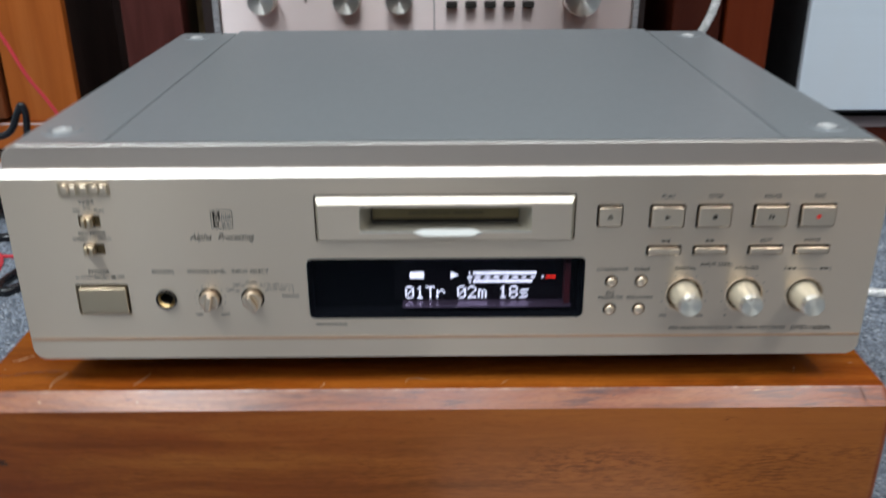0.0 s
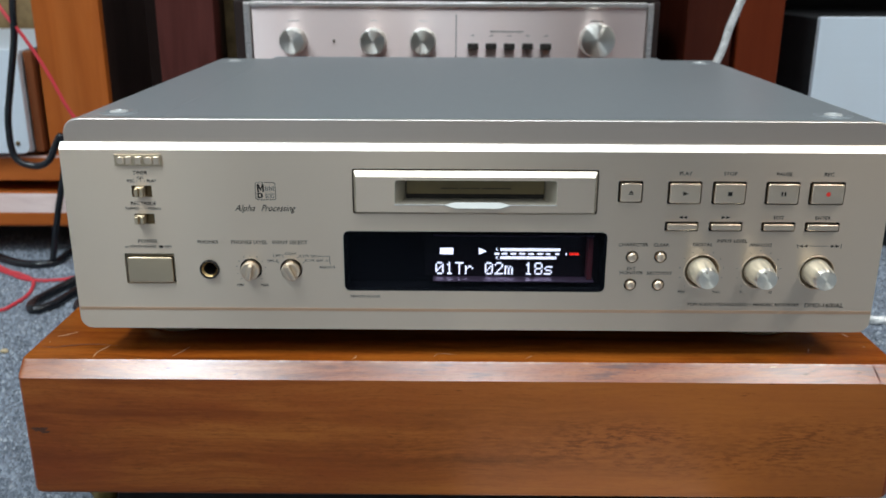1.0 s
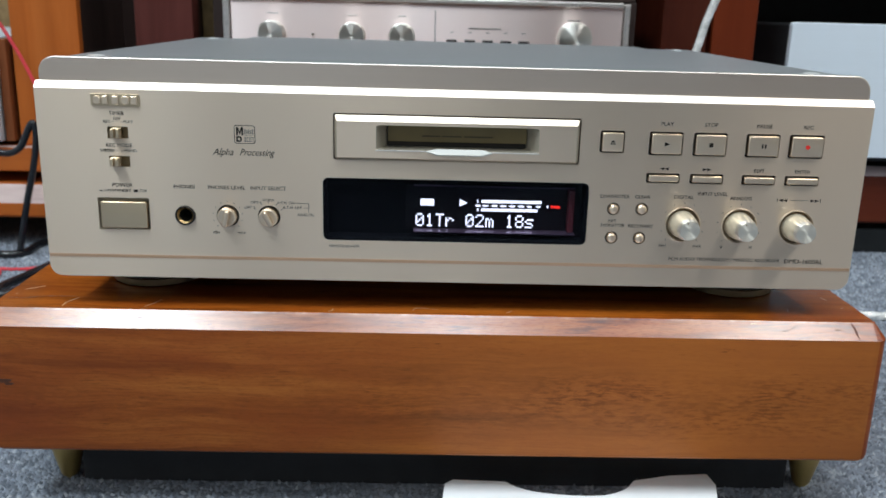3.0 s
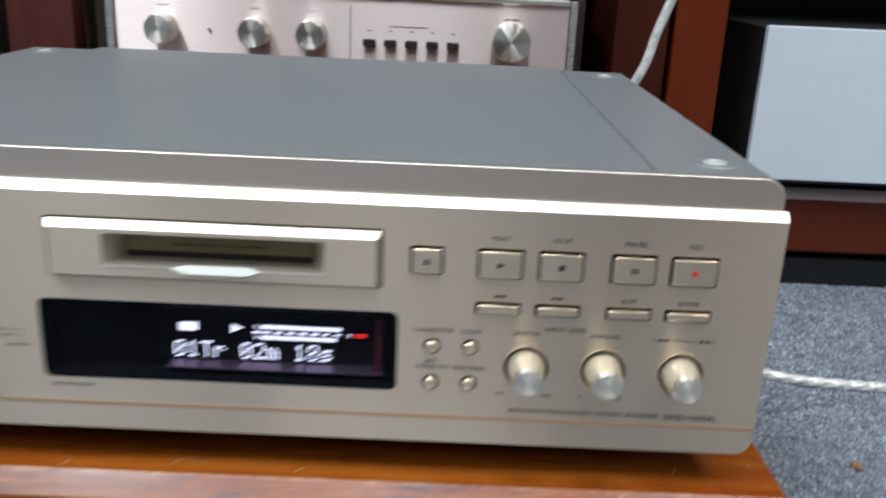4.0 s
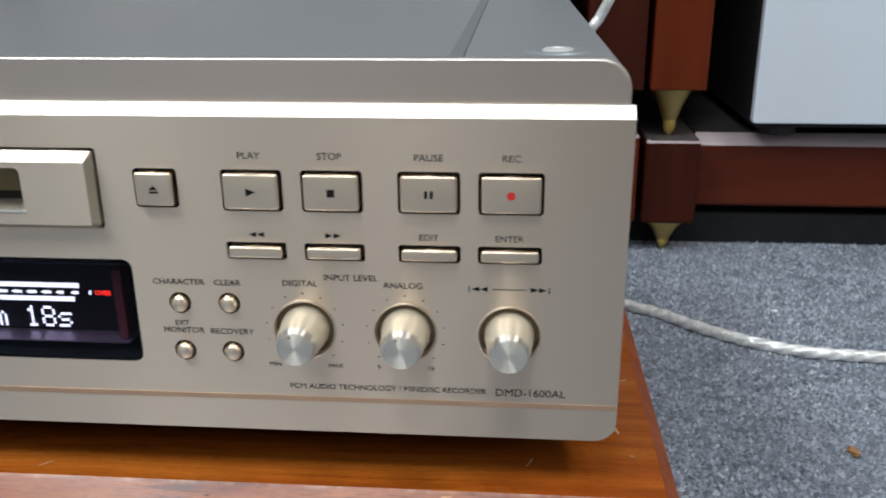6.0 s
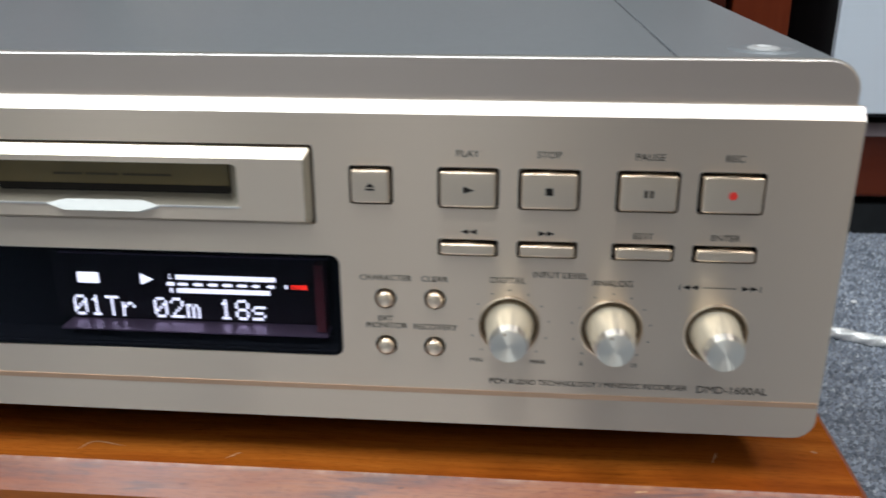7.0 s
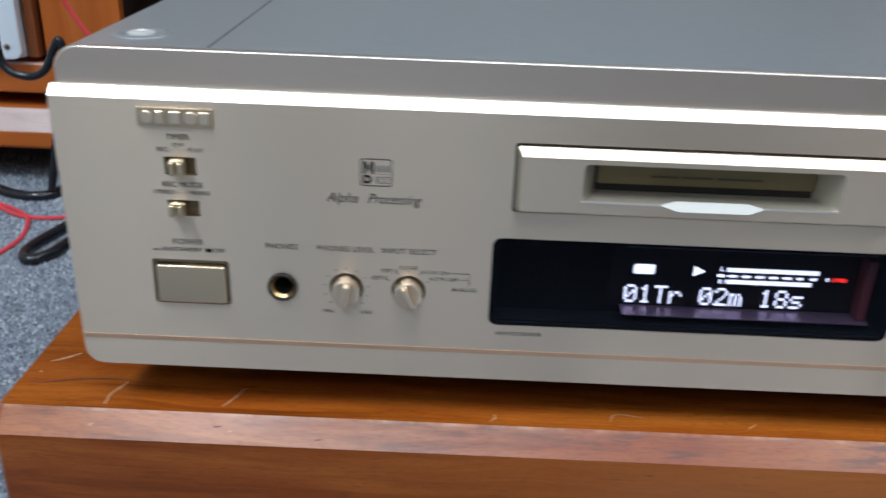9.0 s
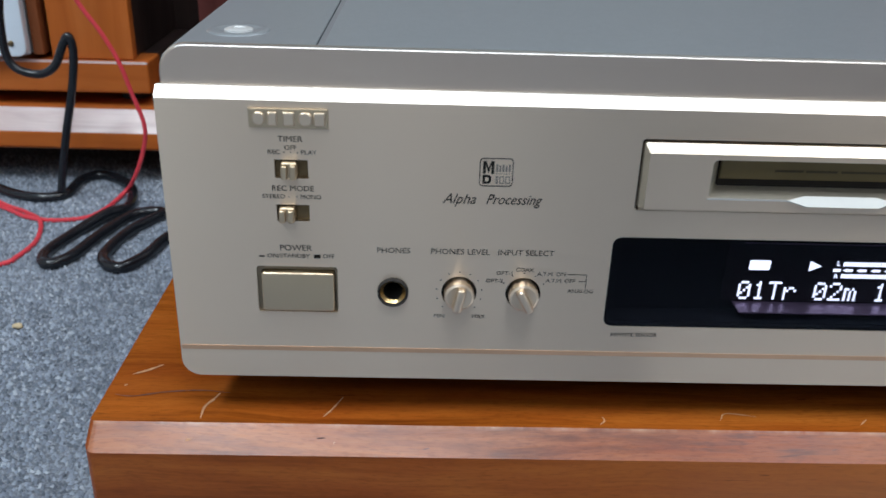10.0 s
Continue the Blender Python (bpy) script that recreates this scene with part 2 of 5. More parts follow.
# door metal again, darkened so its flanks look shaded
M_DOORSIDE = plain("shaded_door_flank", (0.42, 0.375, 0.30), 0.5, 0.6, 0.03)
M_WELLRING = plain("bronze_knob_well", (0.17, 0.125, 0.075), 0.5, 0.4, 0.05)
M_JACK = plain("gilt_socket_rim", (0.70, 0.50, 0.24), 0.3, 1.0, 0.04)
M_BED = plain("dark_gilt_metal", (0.16, 0.115, 0.06), 0.35, 0.7, 0.2, 300)
M_BRASS = plain("polished_brass", (0.95, 0.68, 0.20), 0.42, 0.85, 0.08)
M_BRASSDULL = plain("dull_brass", (0.60, 0.43, 0.16), 0.38, 0.9, 0.06)
M_FOOT = plain("dark_rubber_foot", (0.03, 0.028, 0.026), 0.5)
M_FOOTRING = plain("bronze_foot_ring", (0.25, 0.195, 0.125), 0.35, 0.9)
M_SHUTTERINK = plain("faded_shutter_print", (0.070, 0.055, 0.028), 0.6)
M_SLOT = plain("smoked_olive_shutter", (0.165, 0.125, 0.050), 0.45, 0.0, 0.08, 90)
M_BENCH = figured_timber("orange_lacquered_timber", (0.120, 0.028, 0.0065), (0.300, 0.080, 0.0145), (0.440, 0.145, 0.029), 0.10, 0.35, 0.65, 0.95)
# top timber is brighter than the front to carry the overhead light
M_BENCHTOP = figured_timber("lit_orange_timber_top", (0.14, 0.030, 0.004), (0.350, 0.090, 0.0105), (0.46, 0.135, 0.018), 0.30, 0.16, 0.45, 0.0, 0.0, (5, 110, 110))
M_BENCHEND = figured_timber("red_orange_end_timber", (0.15, 0.030, 0.005), (0.30, 0.068, 0.010), (0.38, 0.095, 0.015), 0.0, 0.4, 0.4)
# bevel timber: base lightened to carry the ceiling sheen, plus stains and rubbed lacquer
M_BENCHEDGE = figured_timber("pale_sheen_worn_edge", (0.12, 0.040, 0.030), (0.38, 0.135, 0.064), (0.48, 0.185, 0.085), 1.0, 0.25, 0.5, 0.0, 0.3, (14, 150, 150), (0.12, 0.062, 0.062))
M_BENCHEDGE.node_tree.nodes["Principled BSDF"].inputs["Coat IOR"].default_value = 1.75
# lilac base colour stands in for the highlight along the mahogany bevels
M_LILACEDGE = timber("lilac_sheen_mahogany_edge", (0.40, 0.31, 0.33), (0.52, 0.43, 0.45), (0.60, 0.51, 0.53), "x", 0.3, 1.0, 40.0, 0.03, 1.7, 0.4, 0.3)
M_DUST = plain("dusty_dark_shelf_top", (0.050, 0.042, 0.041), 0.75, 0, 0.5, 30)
# pale pink base colour paints the highlight on orange rack and plinth bevels
M_PALEEDGE = timber("pale_sheen_edge_timber", (0.36, 0.24, 0.22), (0.50, 0.36, 0.34), (0.58, 0.44, 0.42), "x", 0.3, 1.0, 40.0, 0.03, 1.75, 0.4, 0.2)
M_RACKL = timber("orange_rack_timber", (0.40, 0.098, 0.018), (0.48, 0.128, 0.025), (0.54, 0.155, 0.035), "z", 0.3, 0.12, 30.0, 0.04, 1.4, 0.3)
M_RACKX = timber("orange_shelf_timber", (0.40, 0.098, 0.018), (0.48, 0.128, 0.025), (0.54, 0.155, 0.035), "x", 0.3, 0.12, 30.0, 0.04, 1.4, 0.3)
M_CHEEK = timber("brown_cheek_timber", (0.17, 0.050, 0.018), (0.23, 0.072, 0.027), (0.28, 0.092, 0.036), "z", 0.35, 0.1, 30.0, 0.03, 1.4, 0.3)
M_MAHO = timber("mahogany_timber", (0.105, 0.017, 0.005), (0.135, 0.022, 0.0065), (0.155, 0.027, 0.008), "z", 0.35, 0.08, 30.0, 0.03, 1.4, 0.3)
M_MAHODARK = timber("dark_mahogany_timber", (0.040, 0.008, 0.004), (0.052, 0.0105, 0.0055), (0.064, 0.014, 0.007), "z", 0.35, 0.08, 30.0, 0.03, 1.4, 0.3)
M_MAHOX = timber("mahogany_shelf_timber", (0.075, 0.013, 0.005), (0.10, 0.018, 0.007), (0.12, 0.023, 0.009), "x", 0.3, 0.25, 30.0, 0.04, 1.5, 0.3, 0.3)
M_MAROON = timber("maroon_timber", (0.062, 0.016, 0.013), (0.090, 0.025, 0.021), (0.105, 0.031, 0.026), "z", 0.35, 0.12, 30.0, 0.03, 1.4, 0.3)
M_DARKWOOD = timber("near_black_timber", (0.026, 0.017, 0.015), (0.036, 0.023, 0.021), (0.046, 0.029, 0.026), "z", 0.4, 0.3)
M_BLACK = plain("black_cabinet_paint", (0.030, 0.031, 0.034), 0.7)
M_BLACK.node_tree.nodes["Principled BSDF"].inputs["Specular IOR Level"].default_value = 0.2
M_TOE = plain("matt_black_felt", (0.020, 0.022, 0.024), 0.95)
M_TOE.node_tree.nodes["Principled BSDF"].inputs["Specular IOR Level"].default_value = 0.05
M_TAN = plain("tan_cloth", (0.28, 0.19, 0.09), 0.9, 0, 0.4, 45, 0.5)
M_AMP = brushed("rosy_silver_aluminium", (0.97, 0.84, 0.83), 0.48, 0.97, 3500, 1.0)
M_AMPEDGE = brushed("bright_silver_edge", (0.8, 0.77, 0.76), 0.28, 0.4)
M_SILVER = brushed("pale_blue_silver_panel", (0.77, 0.86, 0.96), 0.5, 0.3, 2500, 0.15)
M_CABLEW = plain("clear_sheathed_silver_cable", (0.78, 0.80, 0.78), 0.25, 0.25, 0.3, 160)
M_CABLEB = plain("black_rubber_cable", (0.010, 0.012, 0.016), 0.22)
M_CABLER = plain("red_plastic_wire", (0.66, 0.05, 0.07), 0.4)
M_CARD = plain("white_plastic_card", (0.86, 0.89, 0.93), 0.4, 0, 0.02)
M_WALL = plain("pale_wall_paint", (0.62, 0.61, 0.58), 0.8, 0, 0.03, 4)
M_WALLDARK = plain("dark_wall_paint", (0.10, 0.09, 0.08), 0.8, 0, 0.05, 4)
M_WALLMID = plain("grey_wall_paint", (0.36, 0.355, 0.34), 0.8, 0, 0.04, 4)
M_CEIL = plain("white_ceiling_paint", (0.78, 0.78, 0.77), 0.85, 0, 0.02, 4)


def carpet_material():
    n = Nodes("blue_grey_loop_carpet")
    v = n.coords()
    speck = n.noise(v, 420, 2, 0.6)
    fleck = n.noise(v, 150, 3, 0.7)
    broad = n.noise(v, 7, 3)
    c = n.ramp(speck, [(0.32, (0.075, 0.085, 0.105)), (0.5, (0.17, 0.19, 0.225)), (0.68, (0.36, 0.39, 0.43))])
    c = n.mix(n.span(fleck, 0.0, 0.7, 0.52, 0.72), c, (0.06, 0.07, 0.09))
    c = n.mix(n.span(broad, 0.0, 0.25, 0.35, 0.7), c, (0.22, 0.24, 0.275))
    n.colour(c)
    n.setp(Roughness=0.95)
    n.bump(speck, 0.7, 0.002)
    return n.m


M_CARPET = carpet_material()


def glow(name, colour, strength):
    n = Nodes(name)
    n.setp(Roughness=0.4)
    n.b.inputs["Base Color"].default_value = (*[c * 0.2 for c in colour], 1)
    n.b.inputs["Emission Color"].default_value = (*colour, 1)
    n.b.inputs["Emission Strength"].default_value = strength
    return n.m


M_VFD = glow("display_white_glow", (0.80, 0.90, 1.0), 4.0)
M_VFDR = glow("display_red_glow", (1.0, 0.035, 0.02), 4.0)
M_VFDDIM = plain("display_grid_tint", (0.010, 0.008, 0.010), 0.4, 0.0)
# ledge and post colours carry the characters' glow and the red lamp's reflection
M_LEDGE = plain("plum_glow_ledge", (0.28, 0.205, 0.30), 0.34, 0.6)
M_POST = plain("red_reflection_post", (0.22, 0.055, 0.065), 0.35)


def window_glass():
    """Thin smoked pane: tinted see-through with a glossy coat."""
    n = Nodes("smoked_display_glass")
    out = n.t.nodes["Material Output"]
    clear, gloss, mixer, fres = n.add("ShaderNodeBsdfTransparent"), n.add("ShaderNodeBsdfGlossy"), n.add("ShaderNodeMixShader"), n.add("ShaderNodeFresnel")
    clear.inputs[0].default_value = (0.62, 0.60, 0.66, 1)
    gloss.inputs["Roughness"].default_value = 0.04
    gloss.inputs["Color"].default_value = (0.16, 0.20, 0.225, 1)
    fres.inputs[0].default_value = 1.45
    n.link(fres.outputs[0], mixer.inputs[0])
    n.link(clear.outputs[0], mixer.inputs[1])
    n.link(gloss.outputs[0], mixer.inputs[2])
    n.link(mixer.outputs[0], out.inputs[0])
    return n.m


M_GLASS = window_glass()
M_WELL = plain("display_well_plastic", (0.012, 0.014, 0.017), 0.5)
M_WELL.node_tree.nodes["Principled BSDF"].inputs["Specular IOR Level"].default_value = 0.1


# ---- mesh helpers ----
def finish(name, bm, material, parent=None, label="", smooth=False):
    bmesh.ops.recalc_face_normals(bm, faces=bm.faces)
    me = bpy.data.meshes.new(name)
    bm.to_mesh(me)
    bm.free()
    if smooth:
        for p in me.polygons:
            p.use_smooth = True
        me.set_sharp_from_angle(angle=radians(38))
    me.materials.append(material)
    ob = new(name, me)
    if parent:
        ob.parent = parent
    if label:
        ob["label"] = label
    return ob


def part(name, bm, material, parent, label="", smooth=False):
    """ONE mesh under a thing or part."""
    return finish(name, bm, material, parent, label, smooth)


def thing(name, label, category, at=(0, 0, 0), group="", kind=""):
    ob = new(name)
    ob.empty_display_size = 0.02
    ob.location = at
    return tagged(ob, label, category, group, kind)


def box(x0, x1, y0, y1, z0, z1, bevel=0.0, seg=2, bm=None):
    bm2 = bmesh.new()
    bmesh.ops.create_cube(bm2, size=1)
    for v in bm2.verts:
        v.co = Vector(((x0 + x1) / 2 + v.co.x * (x1 - x0), (y0 + y1) / 2 + v.co.y * (y1 - y0), (z0 + z1) / 2 + v.co.z * (z1 - z0)))
    if bevel:
        bmesh.ops.bevel(bm2, geom=bm2.edges[:], offset=bevel, segments=seg, profile=0.5, affect="EDGES")
    if bm is None:
        return bm2
    me = bpy.data.meshes.new("tmp")
    bm2.to_mesh(me)
    bm.from_mesh(me)
    bm2.free()
    bpy.data.meshes.remove(me)
    return bm


def ring_loop(cx, cz, r, n=32):
    return [(cx + r * math.cos(2 * math.pi * i / n), cz + r * math.sin(2 * math.pi * i / n)) for i in range(n)]


def round_rect(x0, x1, z0, z1, r, n=5, corners=(1, 1, 1, 1)):
    """Loop in the xz plane; corners: bottom-left, bottom-right, top-right, top-left."""
    out = []
    for (cx, cz, a0, c) in ((x0 + r, z0 + r, 180, corners[0]), (x1 - r, z0 + r, 270, corners[1]), (x1 - r, z1 - r, 0, corners[2]), (x0 + r, z1 - r, 90, corners[3])):
        if c:
            for i in range(n + 1):
                a = radians(a0 + 90 * i / n)
                out.append((cx + r * math.cos(a), cz + r * math.sin(a)))
        else:
            out.append((x0 if cx < (x0 + x1) / 2 else x1, z0 if cz < (z0 + z1) / 2 else z1))
    return out


def inside(p, loop):
    x, z = p
    hit = False
    for (x0, z0), (x1, z1) in zip(loop, loop[1:] + loop[:1]):
        if (z0 > z) != (z1 > z) and x < (x1 - x0) * (z - z0) / (z1 - z0) + x0:
            hit = not hit
    return hit


def plate(outline, holes, y0, y1):
    """A plate in the xz plane, front at y0, back at y1, with holes right through it."""
    from mathutils.geometry import delaunay_2d_cdt
    pts, edges, loops = [], [], []
    for loop in [outline] + holes:
        base = len(pts)
        pts += [Vector(p) for p in loop]
        n = len(loop)
        edges += [(base + i, base + (i + 1) % n) for i in range(n)]
        loops.append((base, n))
    vs, _, fs, *_ = delaunay_2d_cdt(pts, edges, [], 1, 1e-6)
    bm = bmesh.new()
    front = [bm.verts.new((p.x, y0, p.y)) for p in vs]
    for f in fs:
        c = sum((vs[i] for i in f), Vector((0, 0))) / len(f)
        if any(inside((c.x, c.y), h) for h in holes):
            continue
        bm.faces.new([front[i] for i in f])
    for k, loop in enumerate([outline] + holes):
        a = [bm.verts.new((x, y0, z)) for x, z in loop]
        b = [bm.verts.new((x, y1, z)) for x, z in loop]
        for i in range(len(loop)):
            j = (i + 1) % len(loop)
            bm.faces.new((a[i], a[j], b[j], b[i]))
    bmesh.ops.remove_doubles(bm, verts=bm.verts[:], dist=1e-6)
    return bm


def slab(loop, y0, y1, bevel=0.0, seg=3):
    """A solid with an xz outline, rounded at its front edge (y0 < y1 is towards the viewer)."""
    bm = bmesh.new()
    rings = []
    cx = sum(p[0] for p in loop) / len(loop)
    cz = sum(p[1] for p in loop) / len(loop)
    w = max(abs(p[0] - cx) for p in loop)
    h = max(abs(p[1] - cz) for p in loop)
    prof = [(0.0, y1)]
    if bevel:
        for i in range(seg + 1):
            a = radians(90 * i / seg)
            prof.append((bevel * (1 - math.cos(a)), y0 + bevel * (1 - math.sin(a))))
    else:
        prof.append((0.0, y0))
    for inset, y in prof:
        rings.append([bm.verts.new((cx + (p[0] - cx) * (w - inset) / w, y, cz + (p[1] - cz) * (h - inset) / h)) for p in loop])
    n = len(loop)
    for a, b in zip(rings, rings[1:]):
        for i in range(n):
            bm.faces.new((a[i], a[(i + 1) % n], b[(i + 1) % n], b[i]))
    bm.faces.new(rings[0])
    bm.faces.new(rings[-1][::-1])
    return bm


def lathe(profile, place, axis="y", n=40, capped=True):
    """Spin (radius, along) pairs round an axis through place."""
    bm = bmesh.new()
    rings = []
    for r, a in profile:
        ring = []
        for i in range(n):
            c, s = math.cos(2 * math.pi * i / n) * r, math.sin(2 * math.pi * i / n) * r
            co = {"y": (c, a, s), "z": (c, s, a), "x": (a, c, s)}[axis]
            ring.append(bm.verts.new(Vector(place) + Vector(co)))
        rings.append(ring)
    for a, b in zip(rings, rings[1:]):
        for i in range(n):
            bm.faces.new((a[i], a[(i + 1) % n], b[(i + 1) % n], b[i]))
    if capped:
        bm.faces.new(rings[0])
        bm.faces.new(rings[-1][::-1])
    return bm


def smooth_path(points, per=8):
    """Catmull-Rom through the points."""
    p = [Vector(q) for q in points]
    p = [p[0] * 2 - p[1]] + p + [p[-1] * 2 - p[-2]]
    out = []
    for i in range(1, len(p) - 2):
        for k in range(per):
            t = k / per
            a, b, c, d = p[i - 1], p[i], p[i + 1], p[i + 2]
            out.append(0.5 * ((2 * b) + (c - a) * t + (2 * a - 5 * b + 4 * c - d) * t * t + (3 * b - a - 3 * c + d) * t ** 3))
    out.append(p[-2])
    return out


def tube(points, r, per=8, n=10, twist=0.0, lobes=0, depth=0.0):
    """A cable along smoothed points; lobes and twist give a braided sheath."""
    pts = smooth_path(points, per)
    bm = bmesh.new()
    rings, up = [], Vector((0.13, 0.21, 0.97)).normalized()
    along = 0.0
    for i, q in enumerate(pts):
        d = (pts[min(i + 1, len(pts) - 1)] - pts[max(i - 1, 0)]).normalized()
        if i:
            along += (q - pts[i - 1]).length
        s = d.cross(up).normalized()
        u = s.cross(d).normalized()
        up = u
        ring = []
        for k in range(n):
            a = 2 * math.pi * k / n
            rr = r * (1 + depth * math.cos(lobes * (a - along * twist))) if lobes else r
            ring.append(bm.verts.new(q + rr * (math.cos(a) * s + math.sin(a) * u)))
        rings.append(ring)
    for a, b in zip(rings, rings[1:]):
        for k in range(n):
            bm.faces.new((a[k], a[(k + 1) % n], b[(k + 1) % n], b[k]))
    bm.faces.new(rings[0])
    bm.faces.new(rings[-1][::-1])
    return bm


def lettering(text, x, z, size, parent, material=None, y=-0.00012, align="CENTER", shear=0.0, stretch=1.0, spacing=1.0, name="printed_text", bold=0.0):
    """Flat print facing -y; x, z is the middle of the line (or its start)."""
    cu = bpy.data.curves.new(name, "FONT")
    cu.body, cu.size, cu.align_x, cu.align_y = text, size, align, "CENTER"
    cu.extrude, cu.shear, cu.space_character, cu.offset = 0.00002, shear, spacing, size * bold
    cu.resolution_u = 3
    ob = new(name, cu)
    bpy.context.view_layer.update()
    me = bpy.data.meshes.new_from_object(ob.evaluated_get(bpy.context.evaluated_depsgraph_get()))
    bpy.data.objects.remove(ob)
    bpy.data.curves.remove(cu)
    me.transform(pose(x, y, z, 90) @ Matrix.Diagonal((stretch, 1, 1, 1)))
    me.materials.clear()
    me.materials.append(material or M_INK)
    me.name = name
    out = new(name, me)
    out.parent = parent
    return out


def marks(polys, parent, material=None, y=-0.00012, name="printed_mark", thick=0.0):
    """Flat printed shapes (lists of xz points)."""
    bm = bmesh.new()
    for poly in polys:
        bm.faces.new([bm.verts.new((px, y, pz)) for px, pz in poly])
    if thick:
        r = bmesh.ops.extrude_face_region(bm, geom=bm.faces[:])
        bmesh.ops.translate(bm, vec=(0, -thick, 0), verts=[v for v in r["geom"] if isinstance(v, bmesh.types.BMVert)])
    return part(name, bm, material or M_INK, parent)


def tri(cx, cz, w, h, way=1):
    return [(cx - way * w / 2, cz + h / 2), (cx + way * w / 2, cz), (cx - way * w / 2, cz - h / 2)]


def rect(x0, x1, z0, z1):
    return [(x0, z0), (x1, z0), (x1, z1), (x0, z1)]


# ---- the room ----
FLOOR = -0.121
bm = bmesh.new()
bmesh.ops.create_grid(bm, x_segments=2, y_segments=2, size=1)
for v in bm.verts:
    v.co = Vector((v.co.x * 2.6, v.co.y * 2.9 - 1.1, FLOOR))
floor = tagged(finish("floor", bm, M_CARPET), "blue-grey flecked loop-pile carpet floor", "carpet", kind="structure")
# unseen walls: dark north blackens the rack gaps, grey south tones the panel reflections
tagged(finish("wall_north", box(-2.6, 2.6, 1.8, 1.9, FLOOR, CEIL), M_WALLDARK), "plain dark painted room wall", "wall", kind="structure")
tagged(finish("wall_south", box(-2.6, 2.6, -4.1, -4.0, FLOOR, CEIL), M_WALLMID), "plain grey painted room wall", "wall", kind="structure")
tagged(finish("wall_west", box(-2.7, -2.6, -4.1, 1.9, FLOOR, CEIL), M_WALL), "plain pale painted room wall", "wall", kind="structure")
tagged(finish("wall_east", box(2.6, 2.7, -4.1, 1.9, FLOOR, CEIL), M_WALL), "plain pale painted room wall", "wall", kind="structure")
tagged(finish("ceiling", box(-2.7, 2.7, -4.1, 1.9, CEIL, CEIL + 0.1), M_CEIL), "plain white painted ceiling", "ceiling", kind="structure")

# ---- the bench under the deck ----
BX0, BX1, BY0, BY1, BZ0 = -0.2530, 0.2400, -0.0125, 0.42, -0.082


def chamfered_block(x0, x1, y0, y1, z0, z1, cf, cs, low=0.0025):
    """A timber block with a wide front chamfer on top and small ones at the sides."""
    bm = bmesh.new()
    def ring(ix, iy, z):
        return [bm.verts.new(p) for p in ((x0 + ix, y0 + iy, z), (x1 - ix, y0 + iy, z), (x1 - ix, y1 - ix, z), (x0 + ix, y1 - ix, z))]
    rings = [ring(low, low, z0), ring(0, 0, z0 + low), ring(0, 0, z1 - cf), ring(cs, cf, z1)]
    for a, b in zip(rings, rings[1:]):
        for i in range(4):
            bm.faces.new((a[i], a[(i + 1) % 4], b[(i + 1) % 4], b[i]))
    bm.faces.new(rings[0][::-1])
    bm.faces.new(rings[-1])
    bmesh.ops.recalc_face_normals(bm, faces=bm.faces)
    bmesh.ops.bevel(bm, geom=bm.edges[:], offset=0.0012, segments=2, profile=0.5, affect="EDGES")
    return bm


def rounded_block(x0, x1, y0, y1, z0, z1, cf, left, right, r=0.0095, low=0.004, n=6):
    """A timber block with rounded upright corners; chamfers of their own at front, left and right."""
    bm = bmesh.new()
    rl, rr = max(left * 1.3, 0.005), max(right * 1.3, 0.005)
    def ring(il, ir, iy, z):
        out = []
        for cx, cy, a0, rx, ix, ry, jy in ((x0 + rl, y0 + r, 180, rl, il, r, iy), (x1 - rr, y0 + r, 270, rr, ir, r, iy), (x1 - rr, y1 - rr, 0, rr, ir, rr, ir), (x0 + rl, y1 - rl, 90, rl, il, rl, il)):
            for i in range(n + 1):
                a = radians(a0 + 90 * i / n)
                out.append(bm.verts.new((cx + (rx - ix) * math.cos(a), cy + (ry - jy) * math.sin(a), z)))
        return out
    steps = []
    for k in range(4):
        q = low * (1 - math.sin(radians(30 * k)))
        steps.append((q, q, q, z0 + low * (1 - math.cos(radians(30 * k)))))
    steps += [(0, 0, 0, z1 - cf), (left, right, cf, z1)]
    rings = [ring(*q) for q in steps]
    m = len(rings[0])
    for a, b in zip(rings, rings[1:]):
        for i in range(m):
            bm.faces.new((a[i], a[(i + 1) % m], b[(i + 1) % m], b[i]))
    bm.faces.new(rings[0][::-1])
    bm.faces.new(rings[-1])
    return bm


bench = thing("bench", "orange-brown lacquered low wooden bench with chamfered edges", "bench", (0, 0, FLOOR))


def under(ob, parent):
    """Keep a part's world place under a parent that stands elsewhere."""
    ob.parent = parent
    ob.matrix_parent_inverse = Matrix.Translation(-Vector(parent.location))
    return ob


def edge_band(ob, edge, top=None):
    """Give the sloping front bevel an edge timber lightened for its sheen, and the top its own surface."""
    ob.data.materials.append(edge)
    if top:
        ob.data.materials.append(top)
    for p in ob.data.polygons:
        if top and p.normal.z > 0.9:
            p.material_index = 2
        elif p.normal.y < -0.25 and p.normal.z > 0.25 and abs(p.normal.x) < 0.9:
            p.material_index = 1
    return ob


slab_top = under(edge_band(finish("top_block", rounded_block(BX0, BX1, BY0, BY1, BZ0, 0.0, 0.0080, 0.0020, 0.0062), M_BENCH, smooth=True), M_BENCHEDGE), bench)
slab_top.data.materials.append(M_BENCHTOP)
slab_top.data.materials.append(M_BENCHEND)
for p in slab_top.data.polygons:
    if p.normal.z > 0.9:
        p.material_index = 2
    elif abs(p.normal.x) > 0.4:
        p.material_index = 3
slab_top.data.set_sharp_from_angle(angle=radians(20))
